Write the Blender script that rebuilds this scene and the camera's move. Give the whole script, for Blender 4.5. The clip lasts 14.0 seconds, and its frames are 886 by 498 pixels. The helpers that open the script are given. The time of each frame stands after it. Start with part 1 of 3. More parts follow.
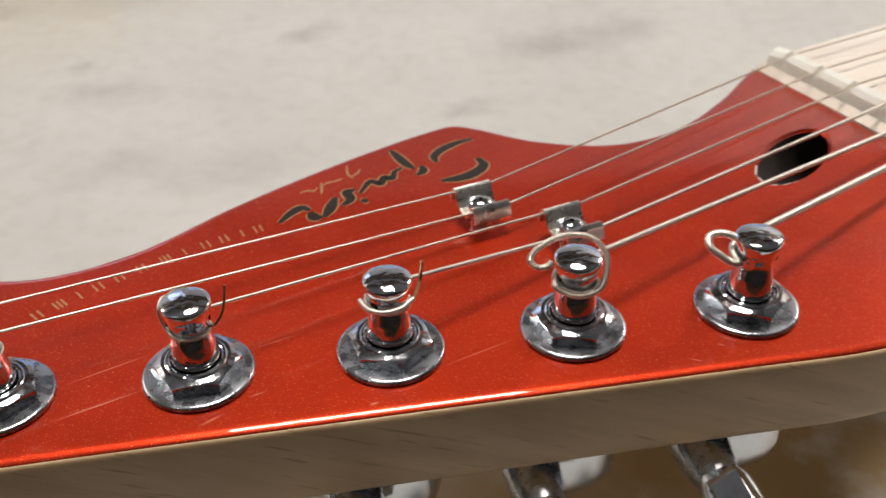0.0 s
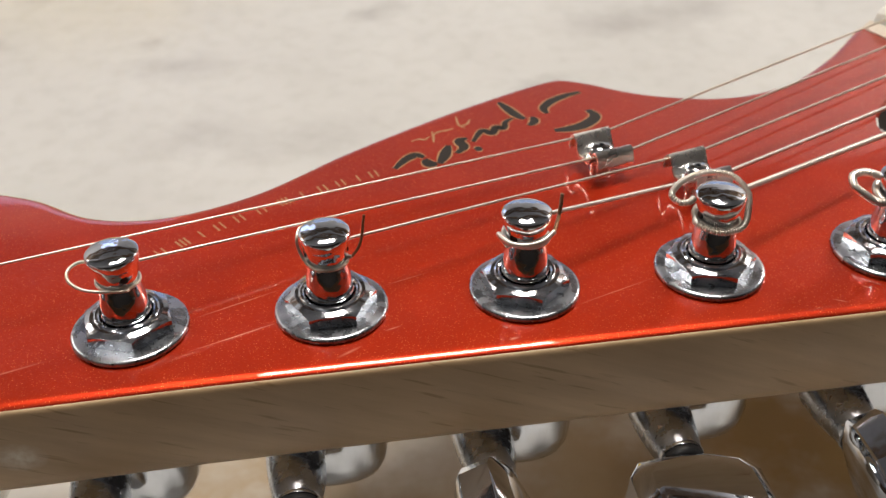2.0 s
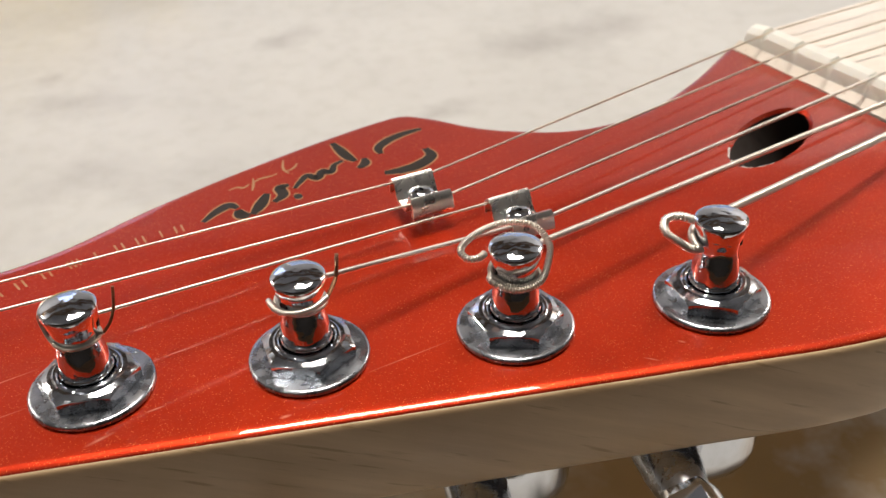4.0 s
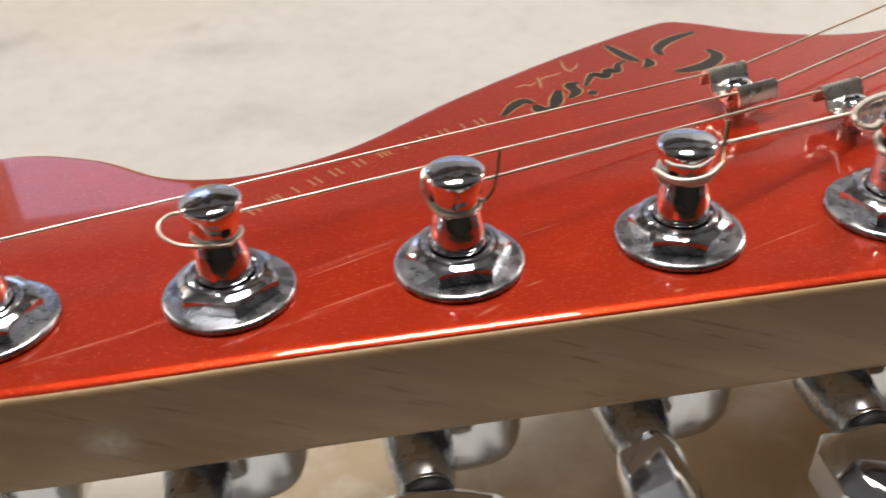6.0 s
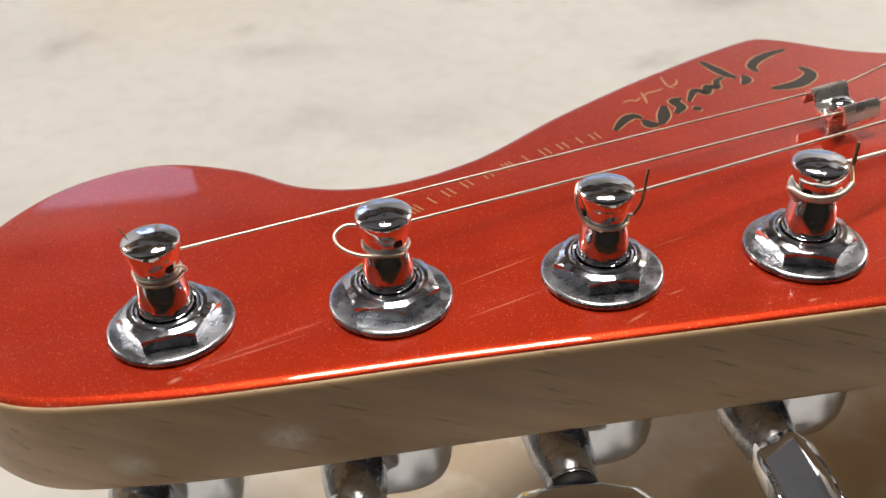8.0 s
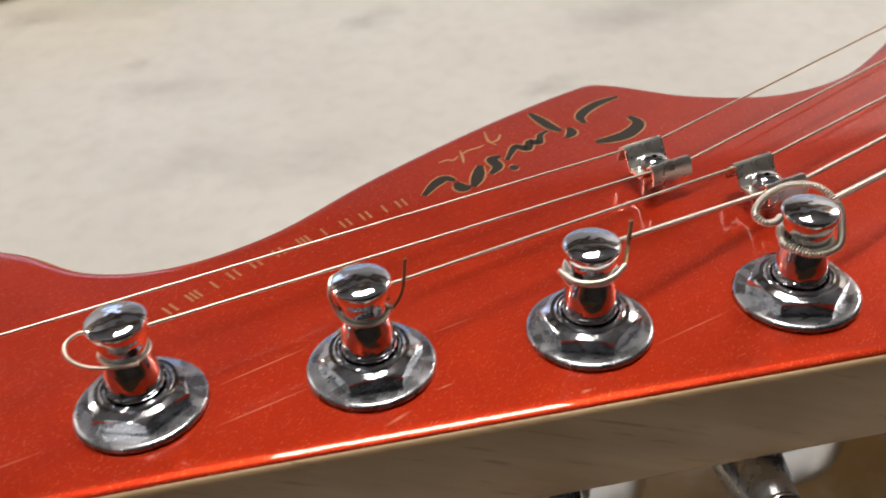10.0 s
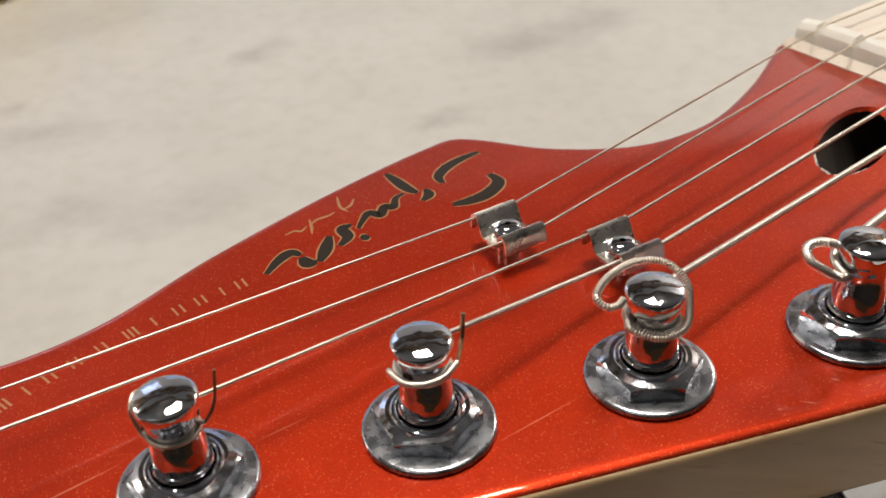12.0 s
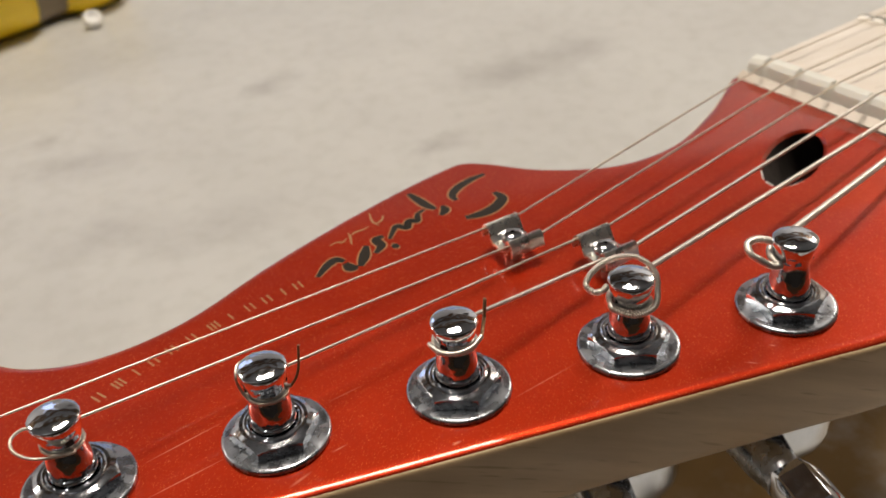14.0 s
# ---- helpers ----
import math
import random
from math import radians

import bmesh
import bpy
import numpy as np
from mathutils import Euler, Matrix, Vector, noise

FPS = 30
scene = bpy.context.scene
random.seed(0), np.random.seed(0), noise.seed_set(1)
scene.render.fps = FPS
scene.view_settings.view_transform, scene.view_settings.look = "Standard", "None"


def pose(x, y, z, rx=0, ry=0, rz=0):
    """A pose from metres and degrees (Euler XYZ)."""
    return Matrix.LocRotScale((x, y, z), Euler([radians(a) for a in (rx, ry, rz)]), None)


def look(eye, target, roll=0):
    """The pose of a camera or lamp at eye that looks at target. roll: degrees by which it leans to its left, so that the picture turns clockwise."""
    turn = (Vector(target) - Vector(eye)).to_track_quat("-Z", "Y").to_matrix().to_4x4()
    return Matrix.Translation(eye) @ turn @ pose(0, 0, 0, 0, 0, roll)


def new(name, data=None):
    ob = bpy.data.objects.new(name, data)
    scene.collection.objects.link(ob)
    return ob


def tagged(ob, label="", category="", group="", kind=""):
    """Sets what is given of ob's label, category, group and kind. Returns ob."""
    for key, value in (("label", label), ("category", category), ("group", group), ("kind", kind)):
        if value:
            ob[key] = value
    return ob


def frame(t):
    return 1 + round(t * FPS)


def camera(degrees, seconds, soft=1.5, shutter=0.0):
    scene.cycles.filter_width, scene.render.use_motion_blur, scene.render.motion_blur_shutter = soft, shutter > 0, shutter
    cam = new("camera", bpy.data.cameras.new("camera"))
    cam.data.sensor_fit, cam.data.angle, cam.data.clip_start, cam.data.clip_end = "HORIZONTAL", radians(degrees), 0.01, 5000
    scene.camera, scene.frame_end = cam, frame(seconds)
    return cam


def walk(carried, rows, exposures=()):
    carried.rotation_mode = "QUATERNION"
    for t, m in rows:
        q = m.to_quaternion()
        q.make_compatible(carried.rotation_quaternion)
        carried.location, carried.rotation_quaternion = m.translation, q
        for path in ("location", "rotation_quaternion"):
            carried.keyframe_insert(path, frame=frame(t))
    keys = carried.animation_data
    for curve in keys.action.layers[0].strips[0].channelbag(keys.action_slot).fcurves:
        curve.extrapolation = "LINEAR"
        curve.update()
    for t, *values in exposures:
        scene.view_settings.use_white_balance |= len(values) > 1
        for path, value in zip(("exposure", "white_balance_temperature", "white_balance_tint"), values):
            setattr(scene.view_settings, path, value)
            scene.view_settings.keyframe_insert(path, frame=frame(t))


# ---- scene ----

CM = 0.01  # the guitar is laid out in centimetres, headstock face at z = 0, tuner line along x

# ---- camera ----
cam = camera(48.7, 14.0, 1.35, 0.4)
PATH = [
    (0, (-5.936, -9.857, 8.596), (-4.580, -1.793, 2.840), -0.80),
    (0.5, (-6.267, -9.491, 8.232), (-5.083, -1.413, 2.458), -1.23),
    (1, (-6.679, -9.474, 8.067), (-5.474, -1.413, 2.273), -1.06),
    (1.5, (-6.898, -9.562, 7.954), (-5.754, -1.489, 2.165), -1.02),
    (2, (-7.370, -9.922, 7.748), (-6.293, -1.793, 2.025), -1.37),
    (2.5, (-5.756, -9.815, 8.061), (-4.521, -1.649, 2.422), -0.95),
    (2.7, (-4.626, -9.917, 8.479), (-3.452, -1.722, 2.871), -1.95),
    (5, (-4.979, -8.525, 6.580), (-3.803, -0.330, 0.971), -3.26),
    (5.5, (-7.116, -8.543, 6.402), (-6.117, -0.340, 0.770), -3.97),
    (6, (-8.621, -8.702, 6.265), (-7.725, -0.515, 0.593), -3.70),
    (6.5, (-9.867, -8.704, 6.271), (-9.106, -0.554, 0.527), -3.62),
    (6.9, (-10.357, -8.704, 6.441), (-9.474, -0.558, 0.709), -3.26),
    (7.2, (-10.415, -8.967, 6.616), (-9.522, -0.814, 0.896), -3.25),
    (9.3, (-9.663, -9.004, 7.108), (-8.692, -0.865, 1.379), -3.08),
    (9.5, (-9.029, -8.921, 7.019), (-8.048, -0.745, 1.346), -4.43),
    (10, (-7.776, -8.241, 7.231), (-6.624, -0.118, 1.514), -4.32),
    (10.5, (-7.170, -7.777, 7.247), (-5.891, 0.335, 1.540), -4.34),
    (11, (-6.545, -7.512, 7.186), (-5.066, 0.557, 1.468), -4.20),
    (11.5, (-6.291, -7.231, 7.127), (-4.646, 0.817, 1.425), -4.38),
    (12, (-6.361, -7.323, 7.405), (-4.553, 0.707, 1.726), -4.21),
    (12.5, (-5.769, -8.002, 7.836), (-3.869, -0.020, 2.120), -4.10),
    (13, (-6.182, -8.173, 8.354), (-4.245, -0.140, 2.721), -4.25),
    (13.5, (-6.945, -8.763, 8.662), (-4.961, -0.687, 3.109), -4.62),
    (14, (-7.447, -9.719, 8.967), (-5.459, -1.629, 3.434), -4.91),
]
walk(cam, [(t, look(Vector(eye) * CM, Vector(target) * CM, roll)) for t, eye, target, roll in PATH],
     [(0, -0.09, 6500, 10), (1.5, -0.03, 6550, 10), (2.5, 0.09, 6600, 10), (5.5, 0.12, 6650, 10), (7.0, 0.14, 6650, 10), (9.5, 0.02, 6650, 10), (11.0, -0.11, 6700, 10), (12.5, -0.17, 6850, 10), (14.0, -0.27, 6950, 10)])
cam.data.dof.use_dof = True
cam.data.dof.focus_distance = 0.118
cam.data.dof.aperture_fstop = 44.0

# ---- light ----
TABLE_Z = -0.061
FLOOR_Z = TABLE_Z - 0.75
CEIL_Z = FLOOR_Z + 2.55
world = bpy.data.worlds.new("world")
world.use_nodes = True
world.node_tree.nodes["Background"].inputs[0].default_value = (0.6, 0.7, 0.9, 1)
world.node_tree.nodes["Background"].inputs[1].default_value = 0.3
scene.world = world


def ceiling_lamp(x, y, sx, sy, watts, color):
    """The glowing panel of a ceiling light."""
    data = bpy.data.lights.new("lamp_panel", "AREA")
    data.shape, data.size, data.size_y = "RECTANGLE", sx, sy
    data.energy, data.color = watts, color
    ob = new("lamp_panel", data)
    ob.location = (x, y, CEIL_Z - 0.062)
    return ob


WARM = (1.0, 0.915, 0.83)
LAMPS = [(0.04, 0.36, 0.55, 0.50, 28.0)]
for lx, ly, sx, sy, watts in LAMPS:
    ceiling_lamp(lx, ly, sx, sy, watts, WARM)
# two lamps inferred from shadows and glow; the last added to brighten the maple
UNSEEN_PENDANTS = [(-2.1, 1.6, 52.0), (2.3, 1.55, 72.0), (-1.25, -1.0, 11.0)]
PENDANT_DROP, GLOBE = 0.32, 0.085
for lx, ly, watts in UNSEEN_PENDANTS:
    data = bpy.data.lights.new("unseen_globe_lamp", "POINT")
    data.energy, data.color, data.shadow_soft_size = watts, WARM, GLOBE
    new("unseen_globe_lamp", data).location = (lx, ly, CEIL_Z - PENDANT_DROP)


# ---- materials ----
def material(name, color, rough=0.5, metal=0.0, coat=0.0, coat_rough=0.03, ior=1.5):
    m = bpy.data.materials.new(name)
    m.use_nodes = True
    b = m.node_tree.nodes["Principled BSDF"]
    b.inputs["Base Color"].default_value = (*color, 1)
    b.inputs["Roughness"].default_value = rough
    b.inputs["Metallic"].default_value = metal
    b.inputs["Coat Weight"].default_value = coat
    b.inputs["Coat Roughness"].default_value = coat_rough
    b.inputs["IOR"].default_value = ior
    return m


def node(m, kind, **values):
    n = m.node_tree.nodes.new(kind)
    for key, value in values.items():
        n.inputs[key].default_value = value
    return n


def link(m, a, out, b, into):
    m.node_tree.links.new(a.outputs[out], b.inputs[into])


def bsdf(m):
    return m.node_tree.nodes["Principled BSDF"]


def coords(m, scale=(1, 1, 1), rot=(0, 0, 0)):
    tc = node(m, "ShaderNodeTexCoord")
    mp = node(m, "ShaderNodeMapping", Scale=scale, Rotation=rot)
    link(m, tc, "Object", mp, "Vector")
    return mp


def noise_tex(m, vec, scale, detail=3.0, rough=0.55):
    n = node(m, "ShaderNodeTexNoise", Scale=scale, Detail=detail, Roughness=rough)
    link(m, vec, "Vector", n, "Vector")
    return n


def ramp(m, src, out, stops):
    r = node(m, "ShaderNodeValToRGB")
    e = r.color_ramp.elements
    e[0].position, e[0].color = stops[0][0], (*stops[0][1], 1)
    e[1].position, e[1].color = stops[-1][0], (*stops[-1][1], 1)
    for p, c in stops[1:-1]:
        e.new(p).color = (*c, 1)
    link(m, src, out, r, "Fac")
    return r


def bump(m, src, out, strength, distance, into="Normal"):
    b = node(m, "ShaderNodeBump", Strength=strength, Distance=distance)
    link(m, src, out, b, "Height")
    link(m, b, "Normal", bsdf(m), into)
    return b


def speckled(name, color, rough, metal, low, high, scale, coat=0.0):
    """A surface whose roughness wanders, with a little uneven colour."""
    m = material(name, color, rough, metal, coat)
    v = coords(m)
    n = noise_tex(m, v, scale, 4.0)
    r = ramp(m, n, "Fac", [(0.3, (low,) * 3), (0.7, (high,) * 3)])
    link(m, r, "Color", bsdf(m), "Roughness")
    return m


# scratches on the face and painted pale reflections below the washers: centre, half length, half width (centimetres),
# turn, depth
SCRATCHES_REFLECTIONS = [
    (-8.69, 0.32, 0.62, 0.014, 0.37, 1.3), (-8.71, -0.34, 0.62, 0.014, 0.34, 1.2), (-6.5, 0.48, 0.36, 0.012, 0.31, 0.8), (-6.77, -0.51, 0.13, 0.016, 0.3, 1.2),
    (-7.34, -0.87, 0.2, 0.03, 0.5, 0.9), (-3.85, -0.25, 0.62, 0.011, 0.33, 1.0), (-1.1, -0.92, 0.11, 0.015, -0.5, 1.0), (-0.65, -0.70, 0.06, 0.02, -0.6, 1.2),
    (-11.6, -0.62, 0.75, 0.022, 0.29, 0.8), (-12.4, -0.93, 0.10, 0.04, 0.5, 1.4), (-12.0, -0.42, 0.07, 0.025, 0.9, 1.3), (-5.33, -0.95, 0.08, 0.03, 0.2, 1.2),
]


def candy_red():
    m = material("candy_red_lacquer", (0.55, 0.034, 0.003), 0.415, 0.80, 1.0, 0.02)
    v = coords(m)
    big = noise_tex(m, v, 75.0, 4.0)
    tone = ramp(m, big, "Fac", [(0.3, (0.47, 0.024, 0.002)), (0.7, (0.57, 0.034, 0.0026))])
    flake = node(m, "ShaderNodeTexVoronoi", Scale=8600.0)
    link(m, v, "Vector", flake, "Vector")
    sparkle = ramp(m, flake, "Color", [(0.0, (0.0,) * 3), (0.86, (0.0,) * 3), (1.0, (0.75,) * 3)])
    mix = node(m, "ShaderNodeMix")
    mix.data_type = "RGBA"
    link(m, sparkle, "Color", mix, "Factor")
    link(m, tone, "Color", mix, "A")
    mix.inputs["B"].default_value = (1.0, 0.15, 0.035, 1)
    # sparse larger flakes
    coarse = node(m, "ShaderNodeTexVoronoi", Scale=5200.0)
    link(m, v, "Vector", coarse, "Vector")
    some = ramp(m, coarse, "Color", [(0.0, (0.0,) * 3), (0.66, (0.0,) * 3), (0.86, (1.0,) * 3)])
    near = ramp(m, coarse, "Distance", [(0.0, (1.0,) * 3), (0.20, (1.0,) * 3), (0.36, (0.0,) * 3)])
    spot = node(m, "ShaderNodeMath")
    spot.operation = "MULTIPLY"
    link(m, some, "Color", spot, 0)
    link(m, near, "Color", spot, 1)
    last = node(m, "ShaderNodeMix")
    last.data_type = "RGBA"
    link(m, spot, "Value", last, "Factor")
    link(m, mix, "Result", last, "A")
    last.inputs["B"].default_value = (1.0, 0.30, 0.09, 1)
    # fine scratches in the lacquer, and washer reflections painted as pale streaks
    for x, y, a, b, turn, deep in SCRATCHES_REFLECTIONS:
        mp = node(m, "ShaderNodeMapping", Location=(x * CM, y * CM, 0), Rotation=(0, 0, turn), Scale=(a * CM, b * CM, 0.1))
        mp.vector_type = "TEXTURE"
        link(m, v, "Vector", mp, "Vector")
        g = node(m, "ShaderNodeTexGradient")
        g.gradient_type = "SPHERICAL"
        link(m, mp, "Vector", g, "Vector")
        mul = node(m, "ShaderNodeMath")
        mul.operation = "MULTIPLY"
        link(m, g, "Fac", mul, 0)
        mul.inputs[1].default_value = deep * 0.6
        mul.use_clamp = True
        nxt = node(m, "ShaderNodeMix")
        nxt.data_type = "RGBA"
        link(m, mul, "Value", nxt, "Factor")
        link(m, last, "Result", nxt, "A")
        nxt.inputs["B"].default_value = (0.95, 0.42, 0.26, 1)
        last = nxt
    link(m, last, "Result", bsdf(m), "Base Color")
    # each flake lies at its own tilt under the clear coat
    geo = node(m, "ShaderNodeNewGeometry")
    sub = node(m, "ShaderNodeVectorMath")
    sub.operation = "SUBTRACT"
    link(m, flake, "Color", sub, 0)
    sub.inputs[1].default_value = (0.5, 0.5, 0.5)
    scl = node(m, "ShaderNodeVectorMath")
    scl.operation = "SCALE"
    scl.inputs["Scale"].default_value = 0.13
    link(m, sub, "Vector", scl, 0)
    add = node(m, "ShaderNodeVectorMath")
    add.operation = "ADD"
    link(m, geo, "Normal", add, 0)
    link(m, scl, "Vector", add, 1)
    nrm = node(m, "ShaderNodeVectorMath")
    nrm.operation = "NORMALIZE"
    link(m, add, "Vector", nrm, 0)
    link(m, nrm, "Vector", bsdf(m), "Normal")
    return m


def maple(name, dark, light, coat, rough=0.45, slant=0.0, flecks=()):
    """Wood with its grain along x, leaning down by slant; flecks: pale spots (centre, half sizes) in centimetres."""
    m = material(name, light, rough, 0.0, coat, 0.35)
    turned = coords(m, rot=(0, -slant, 0))

    def stretched(scale):
        mp = node(m, "ShaderNodeMapping", Scale=scale)
        link(m, turned, "Vector", mp, "Vector")
        return mp

    n = noise_tex(m, stretched((22.0, 120.0, 200.0)), 1.5, 6.0, 0.62)
    blot = noise_tex(m, stretched((0.6, 1.2, 1.2)), 42.0, 3.0)
    g = ramp(m, n, "Fac", [(0.18, dark), (0.70, light)])
    g2 = ramp(m, blot, "Fac", [(0.34, (0.80, 0.77, 0.73)), (0.68, (1.0, 1.0, 1.0))])
    mix = node(m, "ShaderNodeMix", Factor=1.0)
    mix.data_type, mix.blend_type = "RGBA", "MULTIPLY"
    link(m, g, "Color", mix, "A")
    link(m, g2, "Color", mix, "B")
    pore = noise_tex(m, stretched((120.0, 1400.0, 1400.0)), 1.0, 2.0, 0.5)
    dark_pore = ramp(m, pore, "Fac", [(0.27, (0.74, 0.68, 0.62)), (0.37, (1.0, 1.0, 1.0))])
    last = node(m, "ShaderNodeMix", Factor=1.0)
    last.data_type, last.blend_type = "RGBA", "MULTIPLY"
    link(m, mix, "Result", last, "A")
    link(m, dark_pore, "Color", last, "B")
    if flecks:
        plain_co = coords(m)
        ragged = ramp(m, noise_tex(m, plain_co, 900.0, 3.0), "Fac", [(0.35, (0.5,) * 3), (0.6, (1.1,) * 3)])
    for x, y, z, a, c in flecks:
        mp = node(m, "ShaderNodeMapping", Location=(x * CM, y * CM, z * CM), Rotation=(0, 0.2, 0), Scale=(a * CM, 0.01, c * CM))
        mp.vector_type = "TEXTURE"
        link(m, plain_co, "Vector", mp, "Vector")
        spot = node(m, "ShaderNodeTexGradient")
        spot.gradient_type = "SPHERICAL"
        link(m, mp, "Vector", spot, "Vector")
        mul = node(m, "ShaderNodeMath")
        mul.operation, mul.use_clamp = "MULTIPLY", True
        link(m, spot, "Fac", mul, 0)
        link(m, ragged, "Color", mul, 1)
        pale = node(m, "ShaderNodeMix")
        pale.data_type = "RGBA"
        link(m, mul, "Value", pale, "Factor")
        link(m, last, "Result", pale, "A")
        pale.inputs["B"].default_value = (0.95, 0.86, 0.72, 1)
        last = pale
    link(m, last, "Result", bsdf(m), "Base Color")
    bump(m, n, "Fac", 0.12, 0.0002)
    return m


# marks on the table: centre, half length, half width (metres), turn, depth; the last four paint brown shade under the
# headstock
MARKS_AND_SHADE = [
    (-0.050, 0.258, 0.011, 0.006, 0.5, 0.62), (-0.120, 0.220, 0.018, 0.007, -0.2, 0.45), (-0.109, 0.169, 0.014, 0.009, 0.3, 0.42),
    (0.040, 0.231, 0.024, 0.010, 0.1, 0.50), (0.069, 0.238, 0.013, 0.010, 1.0, 0.48), (-0.078, 0.161, 0.017, 0.010, 0.2, 0.40),
    (-0.134, 0.243, 0.006, 0.005, 0.0, 0.50), (-0.193, 0.245, 0.010, 0.008, 0.9, 0.55), (-0.004, 0.183, 0.009, 0.005, 0.1, 0.45),
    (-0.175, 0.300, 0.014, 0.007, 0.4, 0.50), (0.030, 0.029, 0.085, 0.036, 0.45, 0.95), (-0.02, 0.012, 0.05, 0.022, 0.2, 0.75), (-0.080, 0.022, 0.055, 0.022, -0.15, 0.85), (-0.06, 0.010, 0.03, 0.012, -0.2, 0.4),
]


def table_white():
    m = material("white_marbled_laminate", (0.72, 0.70, 0.68), 0.42)
    v = coords(m)
    broad = noise_tex(m, v, 14.0, 4.0, 0.6)
    base = ramp(m, broad, "Fac", [(0.30, (0.545, 0.547, 0.53)), (0.62, (0.598, 0.602, 0.585))])
    fine = noise_tex(m, v, 160.0, 3.0)
    spots = ramp(m, fine, "Fac", [(0.30, (0.93, 0.93, 0.92)), (0.55, (1.0, 1.0, 1.0))])
    tint = node(m, "ShaderNodeMix", Factor=1.0)
    tint.data_type, tint.blend_type = "RGBA", "MULTIPLY"
    link(m, base, "Color", tint, "A")
    link(m, spots, "Color", tint, "B")
    last, out = tint, "Result"
    patch = noise_tex(m, v, 45.0, 4.0, 0.65)
    patchy = ramp(m, patch, "Fac", [(0.32, (0.45,) * 3), (0.62, (1.25,) * 3)])
    wob = noise_tex(m, v, 70.0, 3.0)
    cen = node(m, "ShaderNodeVectorMath")
    cen.operation = "SUBTRACT"
    link(m, wob, "Color", cen, 0)
    cen.inputs[1].default_value = (0.5, 0.5, 0.5)
    sc = node(m, "ShaderNodeVectorMath")
    sc.operation = "SCALE"
    sc.inputs["Scale"].default_value = 0.022
    link(m, cen, "Vector", sc, 0)
    tc = node(m, "ShaderNodeTexCoord")
    moved = node(m, "ShaderNodeVectorMath")
    moved.operation = "ADD"
    link(m, tc, "Object", moved, 0)
    link(m, sc, "Vector", moved, 1)
    for k, (x, y, a, b, turn, deep) in enumerate(MARKS_AND_SHADE):
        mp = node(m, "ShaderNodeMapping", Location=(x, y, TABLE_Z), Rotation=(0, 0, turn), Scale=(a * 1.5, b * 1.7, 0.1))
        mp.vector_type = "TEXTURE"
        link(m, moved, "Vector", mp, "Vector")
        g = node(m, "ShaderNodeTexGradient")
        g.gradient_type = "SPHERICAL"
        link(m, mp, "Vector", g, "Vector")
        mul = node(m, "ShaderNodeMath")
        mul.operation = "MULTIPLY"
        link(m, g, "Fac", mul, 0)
        # grey smudges first; the last four are shade painted as brown colour
        mul.inputs[1].default_value = deep * 0.95 if k < len(MARKS_AND_SHADE) - 4 else deep * 1.3
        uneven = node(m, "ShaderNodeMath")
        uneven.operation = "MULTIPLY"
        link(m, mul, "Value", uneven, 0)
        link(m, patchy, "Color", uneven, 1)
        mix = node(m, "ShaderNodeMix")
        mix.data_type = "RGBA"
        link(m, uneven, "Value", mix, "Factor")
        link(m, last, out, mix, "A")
        mix.inputs["B"].default_value = (0.27, 0.26, 0.25, 1) if k < len(MARKS_AND_SHADE) - 4 else ((0.29, 0.19, 0.08, 1) if k < len(MARKS_AND_SHADE) - 2 else (0.34, 0.27, 0.18, 1))
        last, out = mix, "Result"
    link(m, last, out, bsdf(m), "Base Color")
    bump(m, fine, "Fac", 0.1, 0.0003)
    return m


def chrome(name, uneven):
    m = material(name, (0.76, 0.79, 0.84), 0.07, 1.0)
    v = coords(m)
    n = noise_tex(m, v, 900.0, 4.0)
    r = ramp(m, n, "Fac", [(0.35, (0.04,) * 3), (0.75, (0.13,) * 3)])
    link(m, r, "Color", bsdf(m), "Roughness")
    # cast under the plating: slightly uneven
    cast = noise_tex(m, v, 300.0, 2.0, 0.5)
    bump(m, cast, "Fac", uneven, 0.0003)
    return m


def worn_chrome(name, base, low, high):
    m = material(name, base, 0.2, 1.0)
    v = coords(m)
    n = noise_tex(m, v, 420.0, 5.0, 0.6)
    r = ramp(m, n, "Fac", [(0.35, (low,) * 3), (0.7, (high,) * 3)])
    link(m, r, "Color", bsdf(m), "Roughness")
    # fine scuffs in the plating
    scuff = noise_tex(m, coords(m, (1.0, 2.4, 1.0), (0.3, 0.2, 0.7)), 2600.0, 4.0, 0.7)
    both = node(m, "ShaderNodeMath")
    both.operation = "MULTIPLY"
    link(m, n, "Fac", both, 0)
    link(m, scuff, "Fac", both, 1)
    c = ramp(m, both, "Value", [(0.12, tuple(0.60 * q for q in base)), (0.30, base)])
    link(m, c, "Color", bsdf(m), "Base Color")
    cast = noise_tex(m, v, 300.0, 2.0, 0.5)
    bump(m, cast, "Fac", 0.28, 0.0003)
    return m


RED = candy_red()
MAPLE = maple("satin_maple", (0.62, 0.415, 0.23), (0.85, 0.615, 0.37), 0.2, 0.45, 0.42, ((-11.3, -1.18, -0.75, 0.34, 0.24), (-13.0, -1.15, -0.92, 0.30, 0.20)))
BOARD = maple("pale_maple_fretboard", (0.84, 0.76, 0.66), (0.92, 0.86, 0.78), 0.6, 0.3)
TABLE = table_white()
CHROME = chrome("polished_chrome", 1.0)
PLATE = chrome("smooth_chrome", 0.06)
DULL = worn_chrome("dulled_chrome", (0.49, 0.525, 0.575), 0.20, 0.36)
DARKCHROME = worn_chrome("worn_dark_chrome", (0.56, 0.58, 0.61), 0.20, 0.36)
